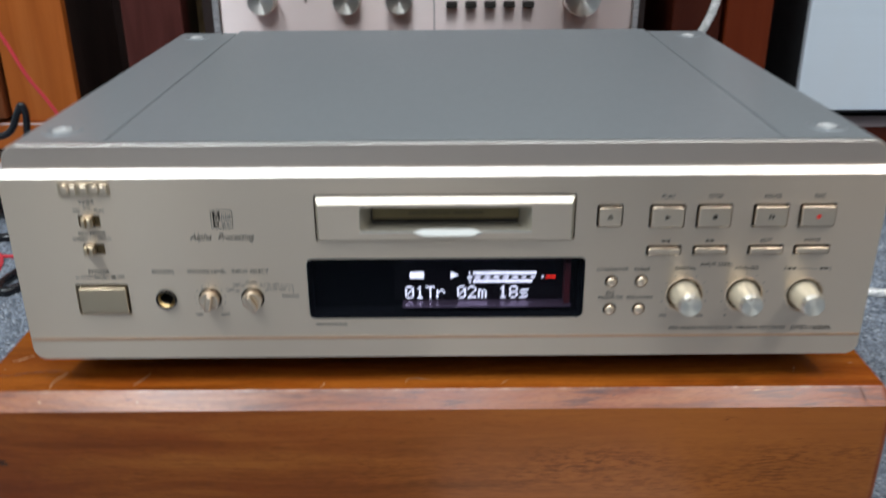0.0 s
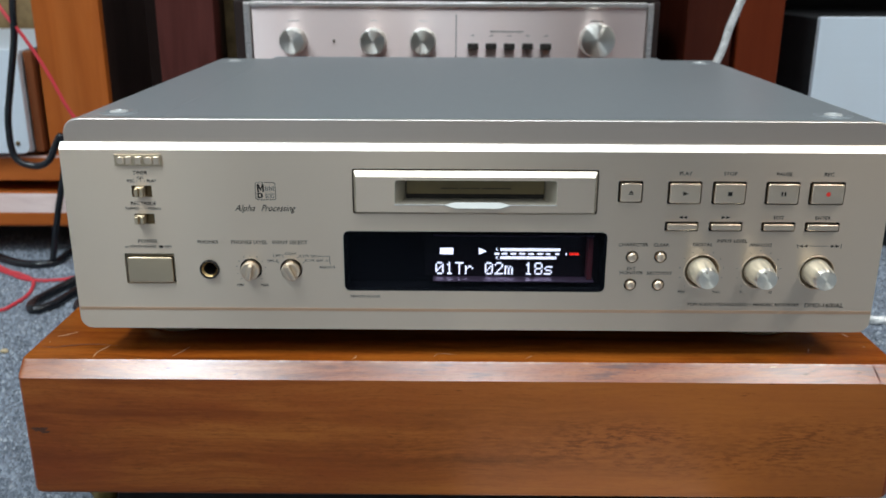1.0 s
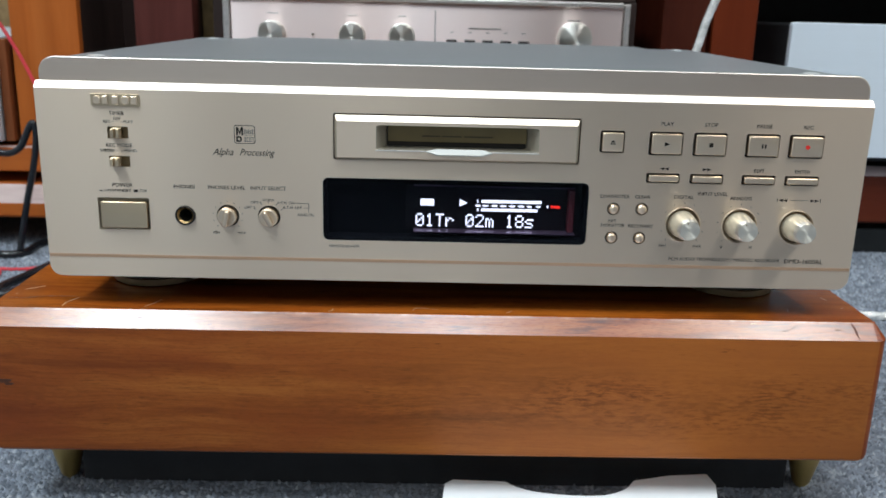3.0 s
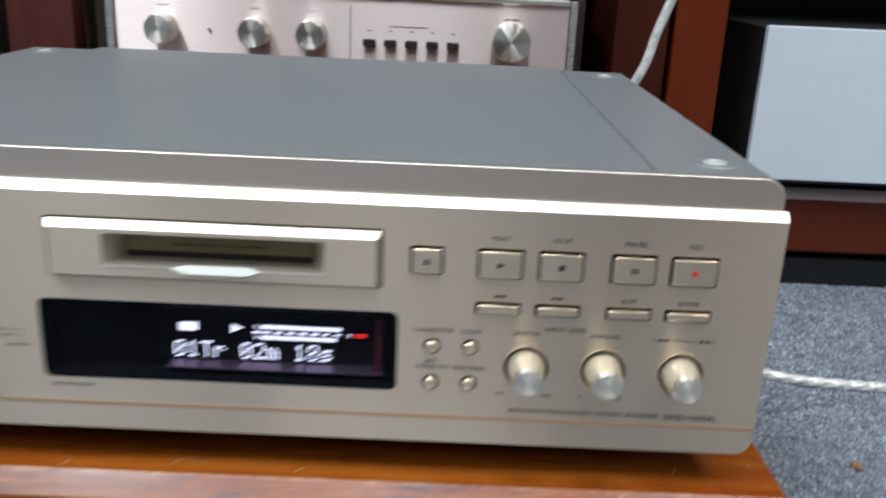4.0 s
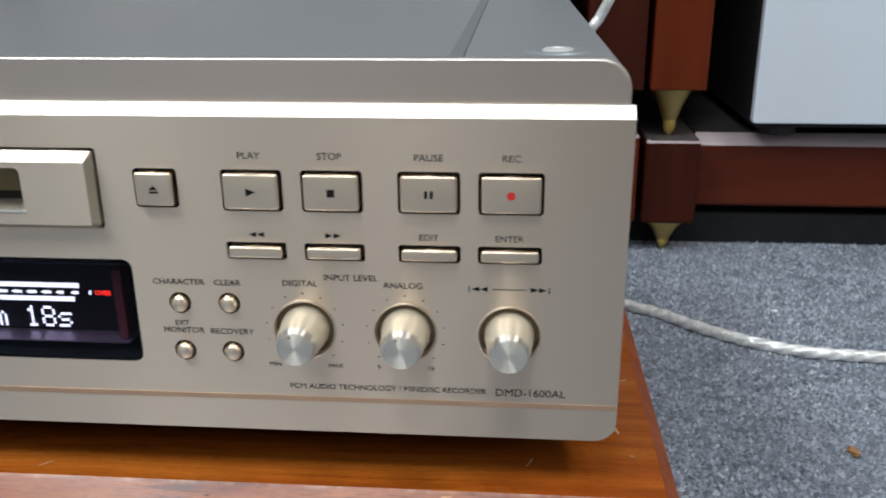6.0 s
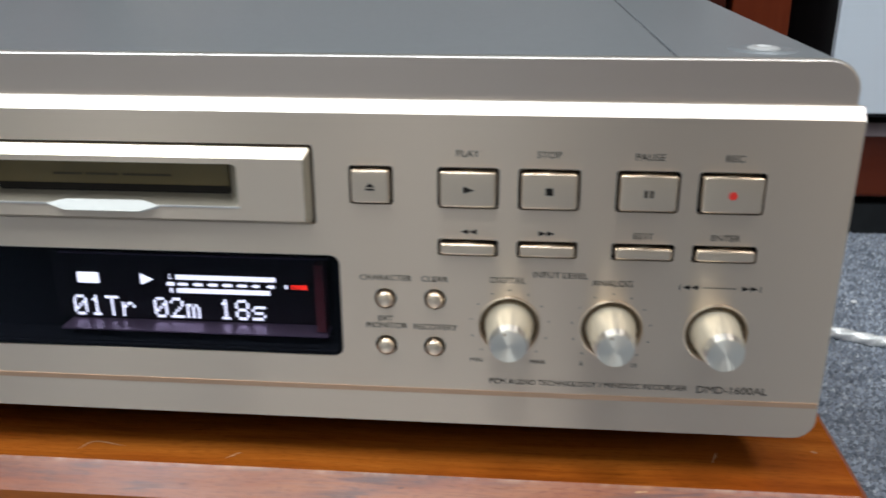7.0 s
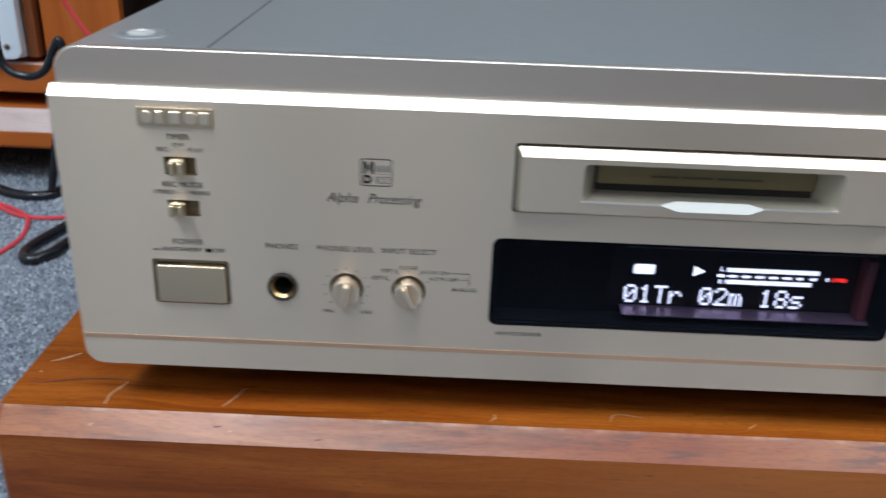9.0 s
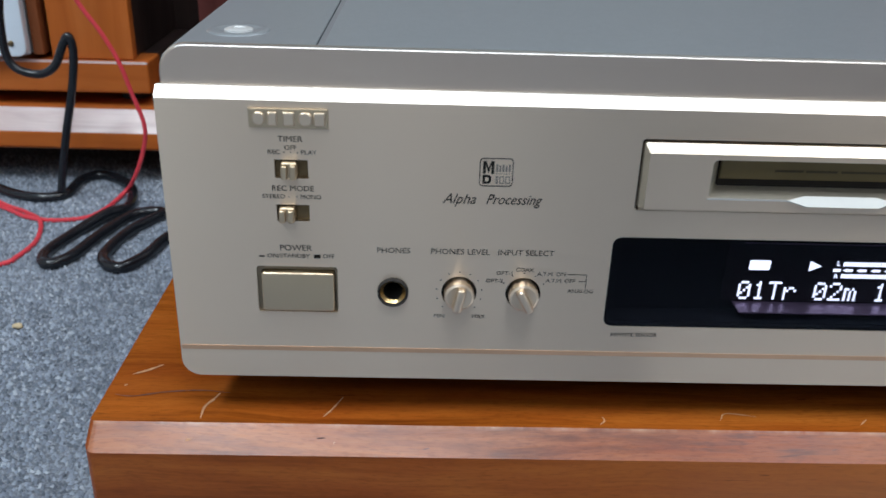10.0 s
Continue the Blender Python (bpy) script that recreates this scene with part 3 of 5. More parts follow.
# black board added between the legs for the deep shade under the bench
under(finish("shade_board", box(-0.219, 0.209, 0.024, 0.036, FLOOR + 0.001, BZ0 + 0.001), M_BLACK, None, "black board standing in for the shade under the bench"), bench)
for lx, ly in ((-0.2300, 0.030), (0.2220, 0.030), (-0.2300, 0.38), (0.2220, 0.38)):
    under(finish("leg", lathe([(0.0130, BZ0 + 0.0005), (0.0130, BZ0 - 0.004), (0.0052, FLOOR + 0.003), (0.003, FLOOR)], (lx, ly, 0), "z", 24), M_BRASSDULL, None, "turned brass cone leg", True), bench)

def scratch(points, width, z, parent, stuff=None):
    """A shallow nick in the lacquer, tapering at both ends."""
    stuff = stuff or M_SCRATCH
    pts = smooth_path([(x, y, z) for x, y in points], 5)
    bm = bmesh.new()
    rows = []
    for i, q in enumerate(pts):
        d = (pts[min(i + 1, len(pts) - 1)] - pts[max(i - 1, 0)]).normalized()
        w = width * (0.25 + 0.75 * math.sin(math.pi * (i + 0.3) / (len(pts) - 0.4))) * random.uniform(0.6, 1.2)
        s = Vector((-d.y, d.x, 0)) * w / 2
        rows.append((bm.verts.new(q - s), bm.verts.new(q + s)))
    for a, b in zip(rows, rows[1:]):
        bm.faces.new((a[0], a[1], b[1], b[0]))
    return under(finish("scratch", bm, stuff), parent)


M_SCRATCH = plain("pale_scratched_lacquer", (0.52, 0.27, 0.13), 0.6, 0, 0.3, 400)
M_DENT = plain("dark_dented_lacquer", (0.15, 0.055, 0.035), 0.6, 0, 0.4, 400)
random.seed(11)
for pts, w in (([(-0.2121, -0.0023), (-0.2122, 0.0046), (-0.2097, 0.0101), (-0.2084, 0.0138)], 0.0016), ([(-0.1683, -0.0005), (-0.1652, 0.0052), (-0.1621, 0.0125)], 0.0012),
               ([(-0.2446, 0.0254), (-0.2396, 0.0284), (-0.2346, 0.0326)], 0.0020), ([(-0.2454, 0.0176), (-0.2444, 0.0184)], 0.0016), ([(-0.0678, -0.0027), (-0.0657, -0.0003), (-0.0660, 0.0021)], 0.0010),
               ([(-0.0225, 0.0008), (-0.0190, 0.0055), (-0.0079, 0.0037)], 0.0009), ([(0.2211, 0.0377), (0.2219, 0.0350), (0.2227, 0.0322)], 0.0022), ([(0.2271, 0.0713), (0.2298, 0.0725)], 0.0013),
               ([(0.2246, 0.0190), (0.2264, 0.0184)], 0.0014), ([(0.1902, 0.0097), (0.1928, 0.0158)], 0.0008), ([(0.0292, -0.0006), (0.0331, 0.0031)], 0.0009)):
    scratch(pts, w * 0.75, 0.00025, bench)

scratch([(-0.2470, 0.0118), (-0.2400, 0.0108), (-0.2290, 0.0138), (-0.2160, 0.0152), (-0.2050, 0.0140)], 0.0008, 0.00022, bench, M_DENT)
# nicks on the sloping front edge: place along the bench, and how far up the slope they begin and end
for kx, v0, v1, dx, w, stuff in ((-0.2164, 0.42, 0.48, 0.0020, 0.0010, M_SCRATCH), (-0.1700, 0.55, 0.57, 0.0035, 0.0006, M_DENT), (-0.1640, 0.35, 0.45, 0.0006, 0.0006, M_SCRATCH), (0.0155, 0.40, 0.44, 0.0022, 0.0005, M_DENT),
                                 (0.1800, 0.45, 0.52, 0.0048, 0.0006, M_DENT), (0.1850, 0.60, 0.66, 0.0036, 0.0006, M_DENT), (0.2095, 0.55, 0.58, 0.0040, 0.0006, M_DENT), (0.2228, 0.05, 0.98, -0.0030, 0.0010, M_DENT),
                                 (0.1630, 0.80, 0.84, 0.0040, 0.0006, M_SCRATCH), (-0.1320, 0.25, 0.30, 0.0026, 0.0005, M_DENT), (0.0880, 0.60, 0.62, 0.0022, 0.0005, M_DENT)):
    bm = bmesh.new()
    rows = []
    for k in range(6):
        f = k / 5
        v, half = v0 + (v1 - v0) * f, w * (0.2 + math.sin(math.pi * f)) * random.uniform(0.35, 0.6)
        px, py, pz = kx + dx * f + random.uniform(-1, 1) * 0.0003, BY0 + 0.008 * v - 0.00014, -0.008 + 0.008 * v + 0.00014
        steep = abs(v1 - v0) > 0.3
        a, b = ((px - half, py, pz), (px + half, py, pz)) if steep else ((px, py - half * 0.7, pz - half * 0.7), (px, py + half * 0.7, pz + half * 0.7))
        rows.append((bm.verts.new(a), bm.verts.new(b)))
    for a, b in zip(rows, rows[1:]):
        bm.faces.new((a[0], a[1], b[1], b[0]))
    under(finish("scratch", bm, stuff), bench)

M_KNOT = plain("dark_wood_knot", (0.075, 0.022, 0.007), 0.5, 0, 0.4, 500)
for kx, kz, kw, kh in ((-0.2430, -0.0395, 0.0042, 0.0016), (-0.2400, -0.0412, 0.0024, 0.0010)):
    bm = slab([(kx + kw * math.cos(a) * (1 + 0.25 * math.sin(3 * a)), kz + kh * math.sin(a) * (1 + 0.3 * math.cos(2 * a))) for a in (k * math.pi / 12 for k in range(24))], BY0 - 0.00015, BY0 + 0.0005)
    under(finish("knot", bm, M_KNOT, None, "small dark knot"), bench)

# ---- the minidisc deck ----
deck = thing("minidisc_deck", "champagne-coloured hi-fi minidisc recorder with lit display standing on the bench", "minidisc recorder")
HOLES = [
    ("disc", round_rect(-0.0650, 0.0642, 0.0835, 0.1078, 0.0012, 3)),
    ("disp", round_rect(-0.0706, 0.0706, 0.0398, 0.0738, 0.003, 4)),
    ("eject", round_rect(0.0745, 0.0875, 0.0903, 0.1020, 0.0012, 4)),
]
TOPKEYS = [("play", 0.1004, 0.1183), ("stop", 0.1237, 0.1415), ("pause", 0.1515, 0.1694), ("record", 0.1744, 0.1930)]
LOWKEYS = [("rewind", 0.1004, 0.1183), ("forward", 0.1237, 0.1415), ("edit", 0.1514, 0.1694), ("enter", 0.1744, 0.1928)]
for nm, x0, x1 in TOPKEYS:
    HOLES.append((nm, round_rect(x0, x1, 0.0896, 0.1020, 0.0012, 4)))
for nm, x0, x1 in LOWKEYS:
    HOLES.append((nm, round_rect(x0, x1, 0.0748, 0.0801, 0.0009, 3)))
ROUND = [("character", 0.0843, 0.0602), ("clear", 0.0995, 0.0604), ("monitor", 0.0843, 0.0444), ("recovery", 0.0994, 0.0444)]
for nm, cx, cz in ROUND:
    HOLES.append((nm, ring_loop(cx, cz, 0.0034, 24)))
KNOBS = [(0.1222, 0.0524), (0.1529, 0.0523), (0.1839, 0.0520)]
for cx, cz in KNOBS:
    HOLES.append(("knob", ring_loop(cx, cz, 0.0089, 36)))
SMALL = [(-0.1210, 0.0520), (-0.0992, 0.0520)]
for cx, cz in SMALL:
    HOLES.append(("small", ring_loop(cx, cz, 0.0060, 30)))
HOLES.append(("jack", ring_loop(-0.1434, 0.0518, 0.0053, 30)))
HOLES.append(("power", round_rect(-0.1890, -0.1620, 0.0436, 0.0606, 0.001, 3)))
HOLES.append(("switch", rect(-0.1812, -0.1706, 0.0919, 0.0981)))
HOLES.append(("switch", rect(-0.1812, -0.1706, 0.0771, 0.0828)))
HOLES_BY = dict(HOLES)
outline = round_rect(-0.217, 0.217, 0.0172, 0.1172, 0.0065, 6, (1, 1, 0, 0))
face = part("front_panel", plate(outline, [h for _, h in HOLES], 0.0, 0.0014), M_FACE, deck, "hairline-brushed champagne aluminium front panel")
# chamfer, upper band and its rounded corners
bm = bmesh.new()
rows = []
for y, z, hw in ((0.0, 0.1172, 0.217), (0.0032, 0.1205, 0.217), (0.0046, 0.1206, 0.2164)):
    rows.append([bm.verts.new((s * hw, y, z)) for s in (-1, 1)])
for a, b in zip(rows, rows[1:]):
    bm.faces.new((a[0], a[1], b[1], b[0]))
for s in (0, 1):
    v = bm.verts.new((rows[0][s].co.x, 0.0046, 0.1172))
    bm.faces.new((rows[0][s], rows[1][s], rows[2][s], v))
part("chamfer_strip", bm, M_STRIP, deck, "bright chamfer along the front, highlight in its colour")
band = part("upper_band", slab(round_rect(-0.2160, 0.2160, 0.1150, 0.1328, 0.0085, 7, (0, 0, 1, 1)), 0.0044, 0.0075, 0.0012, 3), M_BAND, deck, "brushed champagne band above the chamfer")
# upward faces of the band take the highlight metal
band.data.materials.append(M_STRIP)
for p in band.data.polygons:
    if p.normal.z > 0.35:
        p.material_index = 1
part("gold_line", box(-0.2166, 0.2166, -0.00012, 0.001, 0.0279, 0.0296), M_GOLD, deck, "thin copper-gold pinstripe")
# chassis behind the panel
part("chassis", box(-0.2125, 0.2125, 0.0180, 0.327, 0.0172, 0.1306, 0.001), M_TOE, deck, "black steel chassis")
part("panel_back", plate(rect(-0.2140, 0.2140, 0.0180, 0.1160), [rect(-0.0440, 0.0437, 0.0880, 0.1035), HOLES[1][1], ring_loop(-0.1434, 0.0518, 0.0046, 24)], 0.0022, 0.0170), M_GAP, deck)
part("panel_seal", box(-0.2100, 0.2100, 0.0014, 0.0045, 0.0178, 0.0200), M_FACE, deck)
for s in (-1, 1):
    part("panel_seal", box(min(s * 0.2140, s * 0.2168), max(s * 0.2140, s * 0.2168), 0.0014, 0.0045, 0.0240, 0.1164), M_FACE, deck)
# lid in three folds with recessed lines between them
LIDY = 0.0076
bm = bmesh.new()
shape = [(-0.1688, 0.1290), (-0.1688, 0.1305), (-0.1656, 0.1328), (0.1656, 0.1328), (0.1688, 0.1305), (0.1688, 0.1290)]
ends = [[bm.verts.new((x, y, z)) for x, z in shape] for y in (LIDY, 0.330)]
for k in range(6):
    bm.faces.new((ends[0][k], ends[0][(k + 1) % 6], ends[1][(k + 1) % 6], ends[1][k]))
bm.faces.new(ends[0])
bm.faces.new(ends[1][::-1])
part("lid_centre", bm, M_LID, deck, "grey painted steel lid")
for s in (-1, 1):
    bm = box(min(s * 0.1690, s * 0.2130), max(s * 0.1690, s * 0.2130), LIDY, 0.330, 0.1290, 0.1311, 0.0004)
    part("lid_side", bm, M_LID, deck, "grey painted steel lid edge")
    for sy in (0.036, 0.309):
        dim = part("lid_dimple", lathe([(0.0108, 0.1309), (0.0104, 0.1313), (0.0094, 0.1317), (0.0076, 0.1316), (0.0062, 0.1312), (0.0050, 0.1310)], (s * 0.197, sy, 0), "z", 28), M_LID, deck, "pressed ring round the screw", True)
        part("lid_screw", lathe([(0.0049, 0.1310), (0.0048, 0.1316), (0.0038, 0.1320), (0.0024, 0.1321), (0.0019, 0.1317), (0.0, 0.1317)], (s * 0.197, sy, 0), "z", 28), M_SCREW, dim, "round bright screw", True)
for fx in (-0.177, 0.172):
    for fy in (0.060, 0.270):
        ft = part("foot", lathe([(0.024, 0.0), (0.0255, 0.001), (0.0255, 0.004), (0.0235, 0.0165), (0.020, 0.0174)], (fx, fy, 0), "z", 36), M_FOOT, deck, "round dark rubber foot", True)
        part("foot_ring", lathe([(0.0256, 0.0004), (0.0264, 0.0009), (0.0264, 0.0044), (0.0256, 0.0050)], (fx, fy, 0), "z", 36), M_FOOTRING, ft, "bronze ring", True)

# disc door: raised block with a mouth, a shutter and a tongue
def ring_faces(bm, loops):
    """Quads between successive loops of equal length."""
    made = []
    for a, b in zip(loops, loops[1:]):
        m = len(a)
        made += [bm.faces.new((a[k], a[(k + 1) % m], b[(k + 1) % m], b[k])) for k in range(m)]
    return made


def at_depth(bm, loop, y):
    return [bm.verts.new((x, y, z)) for x, z in loop]


MOUTH = round_rect(-0.0425, 0.0422, 0.0894, 0.1024, 0.0016, 3)
DOOR = round_rect(-0.0641, 0.0633, 0.0844, 0.1069, 0.0009, 3)
bm = bmesh.new()
ring_faces(bm, [at_depth(bm, DOOR, 0.0021), at_depth(bm, DOOR, -0.0006), at_depth(bm, round_rect(-0.0628, 0.0618, 0.0853, 0.1041, 0.0005, 3), -0.0032), at_depth(bm, MOUTH, -0.0032)])
door = part("disc_door", bm, M_FACE, deck, "bevelled champagne disc loading door")
door.data.materials.append(M_DOORSIDE)
for p in door.data.polygons:
    if abs(p.normal.x) > 0.5:
        p.material_index = 1
bm = bmesh.new()
a = [bm.verts.new(p) for p in ((-0.0638, -0.00078, 0.1070), (0.0630, -0.00078, 0.1070), (0.0617, -0.0033, 0.10415), (-0.0627, -0.0033, 0.10415))]
bm.faces.new(a)
part("door_edge", bm, M_DOOREDGE, door, "bright bevel")
part("door_channel", plate(HOLES[0][1], [DOOR], 0.0015, 0.0020), M_CHANNEL, door, "narrow brown channel round the door")
part("door_sill", box(-0.0636, 0.0628, -0.0004, 0.0014, 0.08385, 0.08415, 0.0001), M_BTN, door, "thin sill under the door")
# mouth: flared cheeks, sloping ledge, smoked shutter over a black gap
bm = bmesh.new()
ring_faces(bm, [at_depth(bm, MOUTH, -0.0032), at_depth(bm, round_rect(-0.0372, 0.0366, 0.0902, 0.1026, 0.0010, 3), 0.0075)])
part("mouth_surround", bm, M_MOUTH, door, "satin flared mouth")
for x0, x1 in ((-0.0428, -0.0166), (0.0178, 0.0425)):
    part("mouth_lip", box(x0, x1, -0.0035, -0.0029, 0.0890, 0.0897, 0.0002), M_STRIP, door, "bright edge of the mouth")
part("shutter", box(-0.0366, 0.0366, 0.0062, 0.0080, 0.0930, 0.1026), M_SLOT, door, "smoked olive shutter flap")
part("shutter_gap", box(-0.0372, 0.0366, 0.0072, 0.0085, 0.0898, 0.1026), M_GAP, door, "black gap below the shutter")
for x0, x1 in ((-0.0186, -0.0092), (-0.0083, 0.0022), (0.0034, 0.0188)):
    marks([rect(x0, x1, 0.0956, 0.0964)], door, M_SHUTTERINK, 0.0061, "printed_bar")
# thumb tongue: a flat sloping hexagon that stands out from the lip
bm = bmesh.new()
hexa = [(-0.0168, -0.0034, 0.0894), (-0.0108, -0.0052, 0.0880), (0.0124, -0.0052, 0.0880), (0.0180, -0.0034, 0.0894), (0.0128, -0.0020, 0.0905), (-0.0112, -0.0020, 0.0905)]
upper = [bm.verts.new(p) for p in hexa]
lower = [bm.verts.new((x, -0.0030, z - 0.0009)) for x, y, z in hexa[:4]]
bm.faces.new(upper)
for k in range(3):
    bm.faces.new((upper[k], upper[k + 1], lower[k + 1], lower[k]))
part("tongue", bm, M_TONGUE, door, "bright bevelled thumb tongue")

# display window with its glowing characters
disp = part("display_window", slab(round_rect(-0.0702, 0.0702, 0.0402, 0.0734, 0.0026, 4), -0.0004, 0.0003, 0.0003, 2), M_GLASS, deck, "glossy smoked black display window")
disp.visible_shadow = False
part("display_frame", plate(round_rect(-0.0706, 0.0706, 0.0398, 0.0738, 0.003, 4), [round_rect(-0.0694, 0.0694, 0.0409, 0.0727, 0.0022, 4)], 0.0006, 0.0020), M_WELL, disp)
part("display_well", plate(rect(-0.0715, 0.0715, 0.0390, 0.0746), [rect(-0.0690, 0.0690, 0.0413, 0.0723)], 0.0021, 0.0118), M_WELL, disp)
part("display_ledge", box(-0.0226, 0.0650, 0.0030, 0.0113, 0.0444, 0.0448), M_LEDGE, disp, "ledge below the characters, their plum glow in its colour")
part("display_ledge", box(-0.0226, 0.0650, 0.0086, 0.0113, 0.0686, 0.0690), M_LEDGE, disp, "ledge above the characters, their plum glow in its colour")
part("display_post", box(0.0612, 0.0642, 0.0050, 0.0113, 0.0452, 0.0684, 0.0003), M_POST, disp, "upright coloured with the red lamp's reflection")
part("display_grid", box(-0.0270, 0.0610, 0.01105, 0.0113, 0.0452, 0.0684), M_VFDDIM, disp, "dim plum display grid")
part("display_tube", box(-0.0712, 0.0712, 0.0114, 0.0125, 0.0392, 0.0744), M_WELL, disp)
DOTS = {
    "0": ("01110", "10001", "10011", "10101", "11001", "10001", "01110"),
    "1": ("00100", "01100", "00100", "00100", "00100", "00100", "01110"),
    "2": ("01110", "10001", "00001", "00010", "00100", "01000", "11111"),
    "8": ("01110", "10001", "10001", "01110", "10001", "10001", "01110"),
    "T": ("11111", "00100", "00100", "00100", "00100", "00100", "00100"),
    "r": ("00000", "00000", "10110", "11001", "10000", "10000", "10000"),
    "m": ("00000", "00000", "11010", "10101", "10101", "10101", "10101"),
    "s": ("00000", "00000", "01111", "10000", "01110", "00001", "11110"),
}
GY = 0.0108
CELL = 0.00092
for k, ch in enumerate("01Tr 02m 18s"):
    if ch == " ":
        continue
    x0 = -0.0214 + k * 0.00546
    polys = []
    for r, row in enumerate(DOTS[ch]):
        for c, bit in enumerate(row):
            if bit == "1":
                px, pz = x0 + c * CELL, 0.0531 - r * 0.00104
                polys.append(rect(px, px + 0.00084, pz - 0.00095, pz))
    marks(polys, disp, M_VFD, GY, "display_character")
marks([round_rect(-0.0189, -0.0115, 0.0575, 0.0613, 0.0004, 2)], disp, M_VFD, GY, "display_indicator")
marks([tri(0.0046, 0.0594, 0.0044, 0.0041)], disp, M_VFD, GY, "display_indicator")
for n, z0 in ((32, 0.0596), (30, 0.0549)):
    marks([rect(0.0143 + k * 0.00103, 0.0143 + k * 0.00103 + 0.00092, z0, z0 + 0.0017) for k in range(n)], disp, M_VFD, GY, "level_bar")
scale = []
for k in range(7):
    x0 = 0.0145 + k * 0.0049
    scale += [tri(x0 + 0.0008, 0.0580, 0.0016, 0.0015, -1), rect(x0 + 0.0017, x0 + (0.0036 if k < 5 else 0.0028), 0.0575, 0.0585)]
marks(scale + [rect(0.0111, 0.0137, 0.0574, 0.0586)], disp, M_VFD, GY, "level_scale")
lettering("L", 0.0125, 0.0606, 0.0024, disp, M_VFD, GY, name="level_letter", bold=0.02)
lettering("R", 0.0125, 0.0556, 0.0024, disp, M_VFD, GY, name="level_letter", bold=0.02)
lettering("0", 0.0505, 0.0580, 0.0021, disp, M_VFD, GY, name="level_letter", bold=0.03)
lettering("OVER", 0.0548, 0.0580, 0.0021, disp, M_VFDR, GY, name="overload_lamp", bold=0.02)

# push buttons
def push_button(nm, loop_args, icon):
    x0, x1, z0, z1 = loop_args
    g = 0.00092
    b = part(nm + "_button", slab(round_rect(x0 + g, x1 - g, z0 + g, z1 - g, 0.0008, 4), -0.0020, 0.0021, 0.0007, 3), M_BTN, deck, "", True)
    cx, cz, y = (x0 + x1) / 2, (z0 + z1) / 2, -0.0021
    if icon == "eject":
        marks([[(cx - 0.0013, cz - 0.0001), (cx + 0.0013, cz - 0.0001), (cx, cz + 0.0012)], rect(cx - 0.0013, cx + 0.0013, cz - 0.0011, cz - 0.0005)], b, M_INK, y)
    if icon == "play":
        marks([tri(cx + 0.0002, cz, 0.0030, 0.0023)], b, M_INK, y)
    if icon == "stop":
        marks([rect(cx - 0.0011, cx + 0.0011, cz - 0.0011, cz + 0.0011)], b, M_INK, y)
    if icon == "pause":
        marks([rect(cx - 0.0012, cx - 0.0003, cz - 0.0011, cz + 0.0011), rect(cx + 0.0004, cx + 0.0013, cz - 0.0011, cz + 0.0011)], b, M_INK, y)
    if icon == "record":
        marks([ring_loop(cx, cz, 0.0012, 20)], b, M_RED, y)


push_button("eject", (0.0745, 0.0875, 0.0903, 0.1020), "eject")
for nm, x0, x1 in TOPKEYS:
    push_button(nm, (x0, x1, 0.0896, 0.1020), nm)
for nm, x0, x1 in LOWKEYS:
    push_button(nm, (x0, x1, 0.0748, 0.0801), "")
for nm, cx, cz in ROUND:
    part(nm + "_button", lathe([(0.0027, 0.002), (0.0027, -0.0008), (0.0024, -0.0015), (0.0016, -0.0020), (0.0, -0.0022)], (cx, 0, cz), "y", 24), M_BTN, deck, "small round button", True)

# level knobs: a cream collar tapering to a turned aluminium cap
for (cx, cz), notch in zip(KNOBS, (108, 108, None)):
    k = part("level_knob", lathe([(0.0074, 0.002), (0.0073, -0.0010), (0.0069, -0.0040), (0.0066, -0.0070), (0.0063, -0.0098), (0.0059, -0.0113)], (cx, 0, cz), "y", 48), M_KNOB, deck, "cream satin knob", True)
    part("knob_rim", lathe([(0.0059, -0.0112), (0.0058, -0.0120), (0.0053, -0.0137), (0.0050, -0.0138)], (cx, 0, cz), "y", 48), M_KNOBTOP, k, "bright turned rim", True)
    part("well_floor", lathe([(0.0091, 0.0018), (0.0075, 0.0012), (0.0066, 0.0012)], (cx, 0, cz), "y", 48, False), M_WELLRING, k, "bronze floor of the knob well", True)
    part("knob_cap", lathe([(0.0052, -0.0135), (0.0051, -0.0140), (0.0, -0.0140)], (cx, 0, cz), "y", 48), M_KNOBCAP, k, "turned aluminium cap")
    part("knob_well", lathe([(0.0097, 0.0004), (0.0097, -0.0004), (0.0093, -0.0006), (0.0090, -0.0002), (0.0090, 0.0018)], (cx, 0, cz), "y", 48, False), M_BTN, k, "thin rim round the knob", True)
    if notch:
        nx, nz = cx + 0.0040 * math.cos(radians(notch)), cz + 0.0040 * math.sin(radians(notch))
        part("pointer", slab(ring_loop(nx, nz, 0.0005, 14), -0.01408, -0.0138), M_PWR, k, "pointer dimple")
for (cx, cz), turn in zip(SMALL, (12, -28)):
    k = part("select_knob", lathe([(0.0051, 0.002), (0.0051, -0.0030), (0.0049, -0.0037), (0.0042, -0.0041), (0.0030, -0.0038), (0.0, -0.0036)], (cx, 0, cz), "y", 36), M_BTN, deck, "small champagne knob", True)
    g = part("grip", box(-0.0015, 0.0015, -0.0068, -0.0030, -0.0048, 0.0040, 0.0010, 3), M_BTN, k, "raised finger grip", True)
    g.matrix_local = pose(cx, 0, cz, 0, turn, 0)

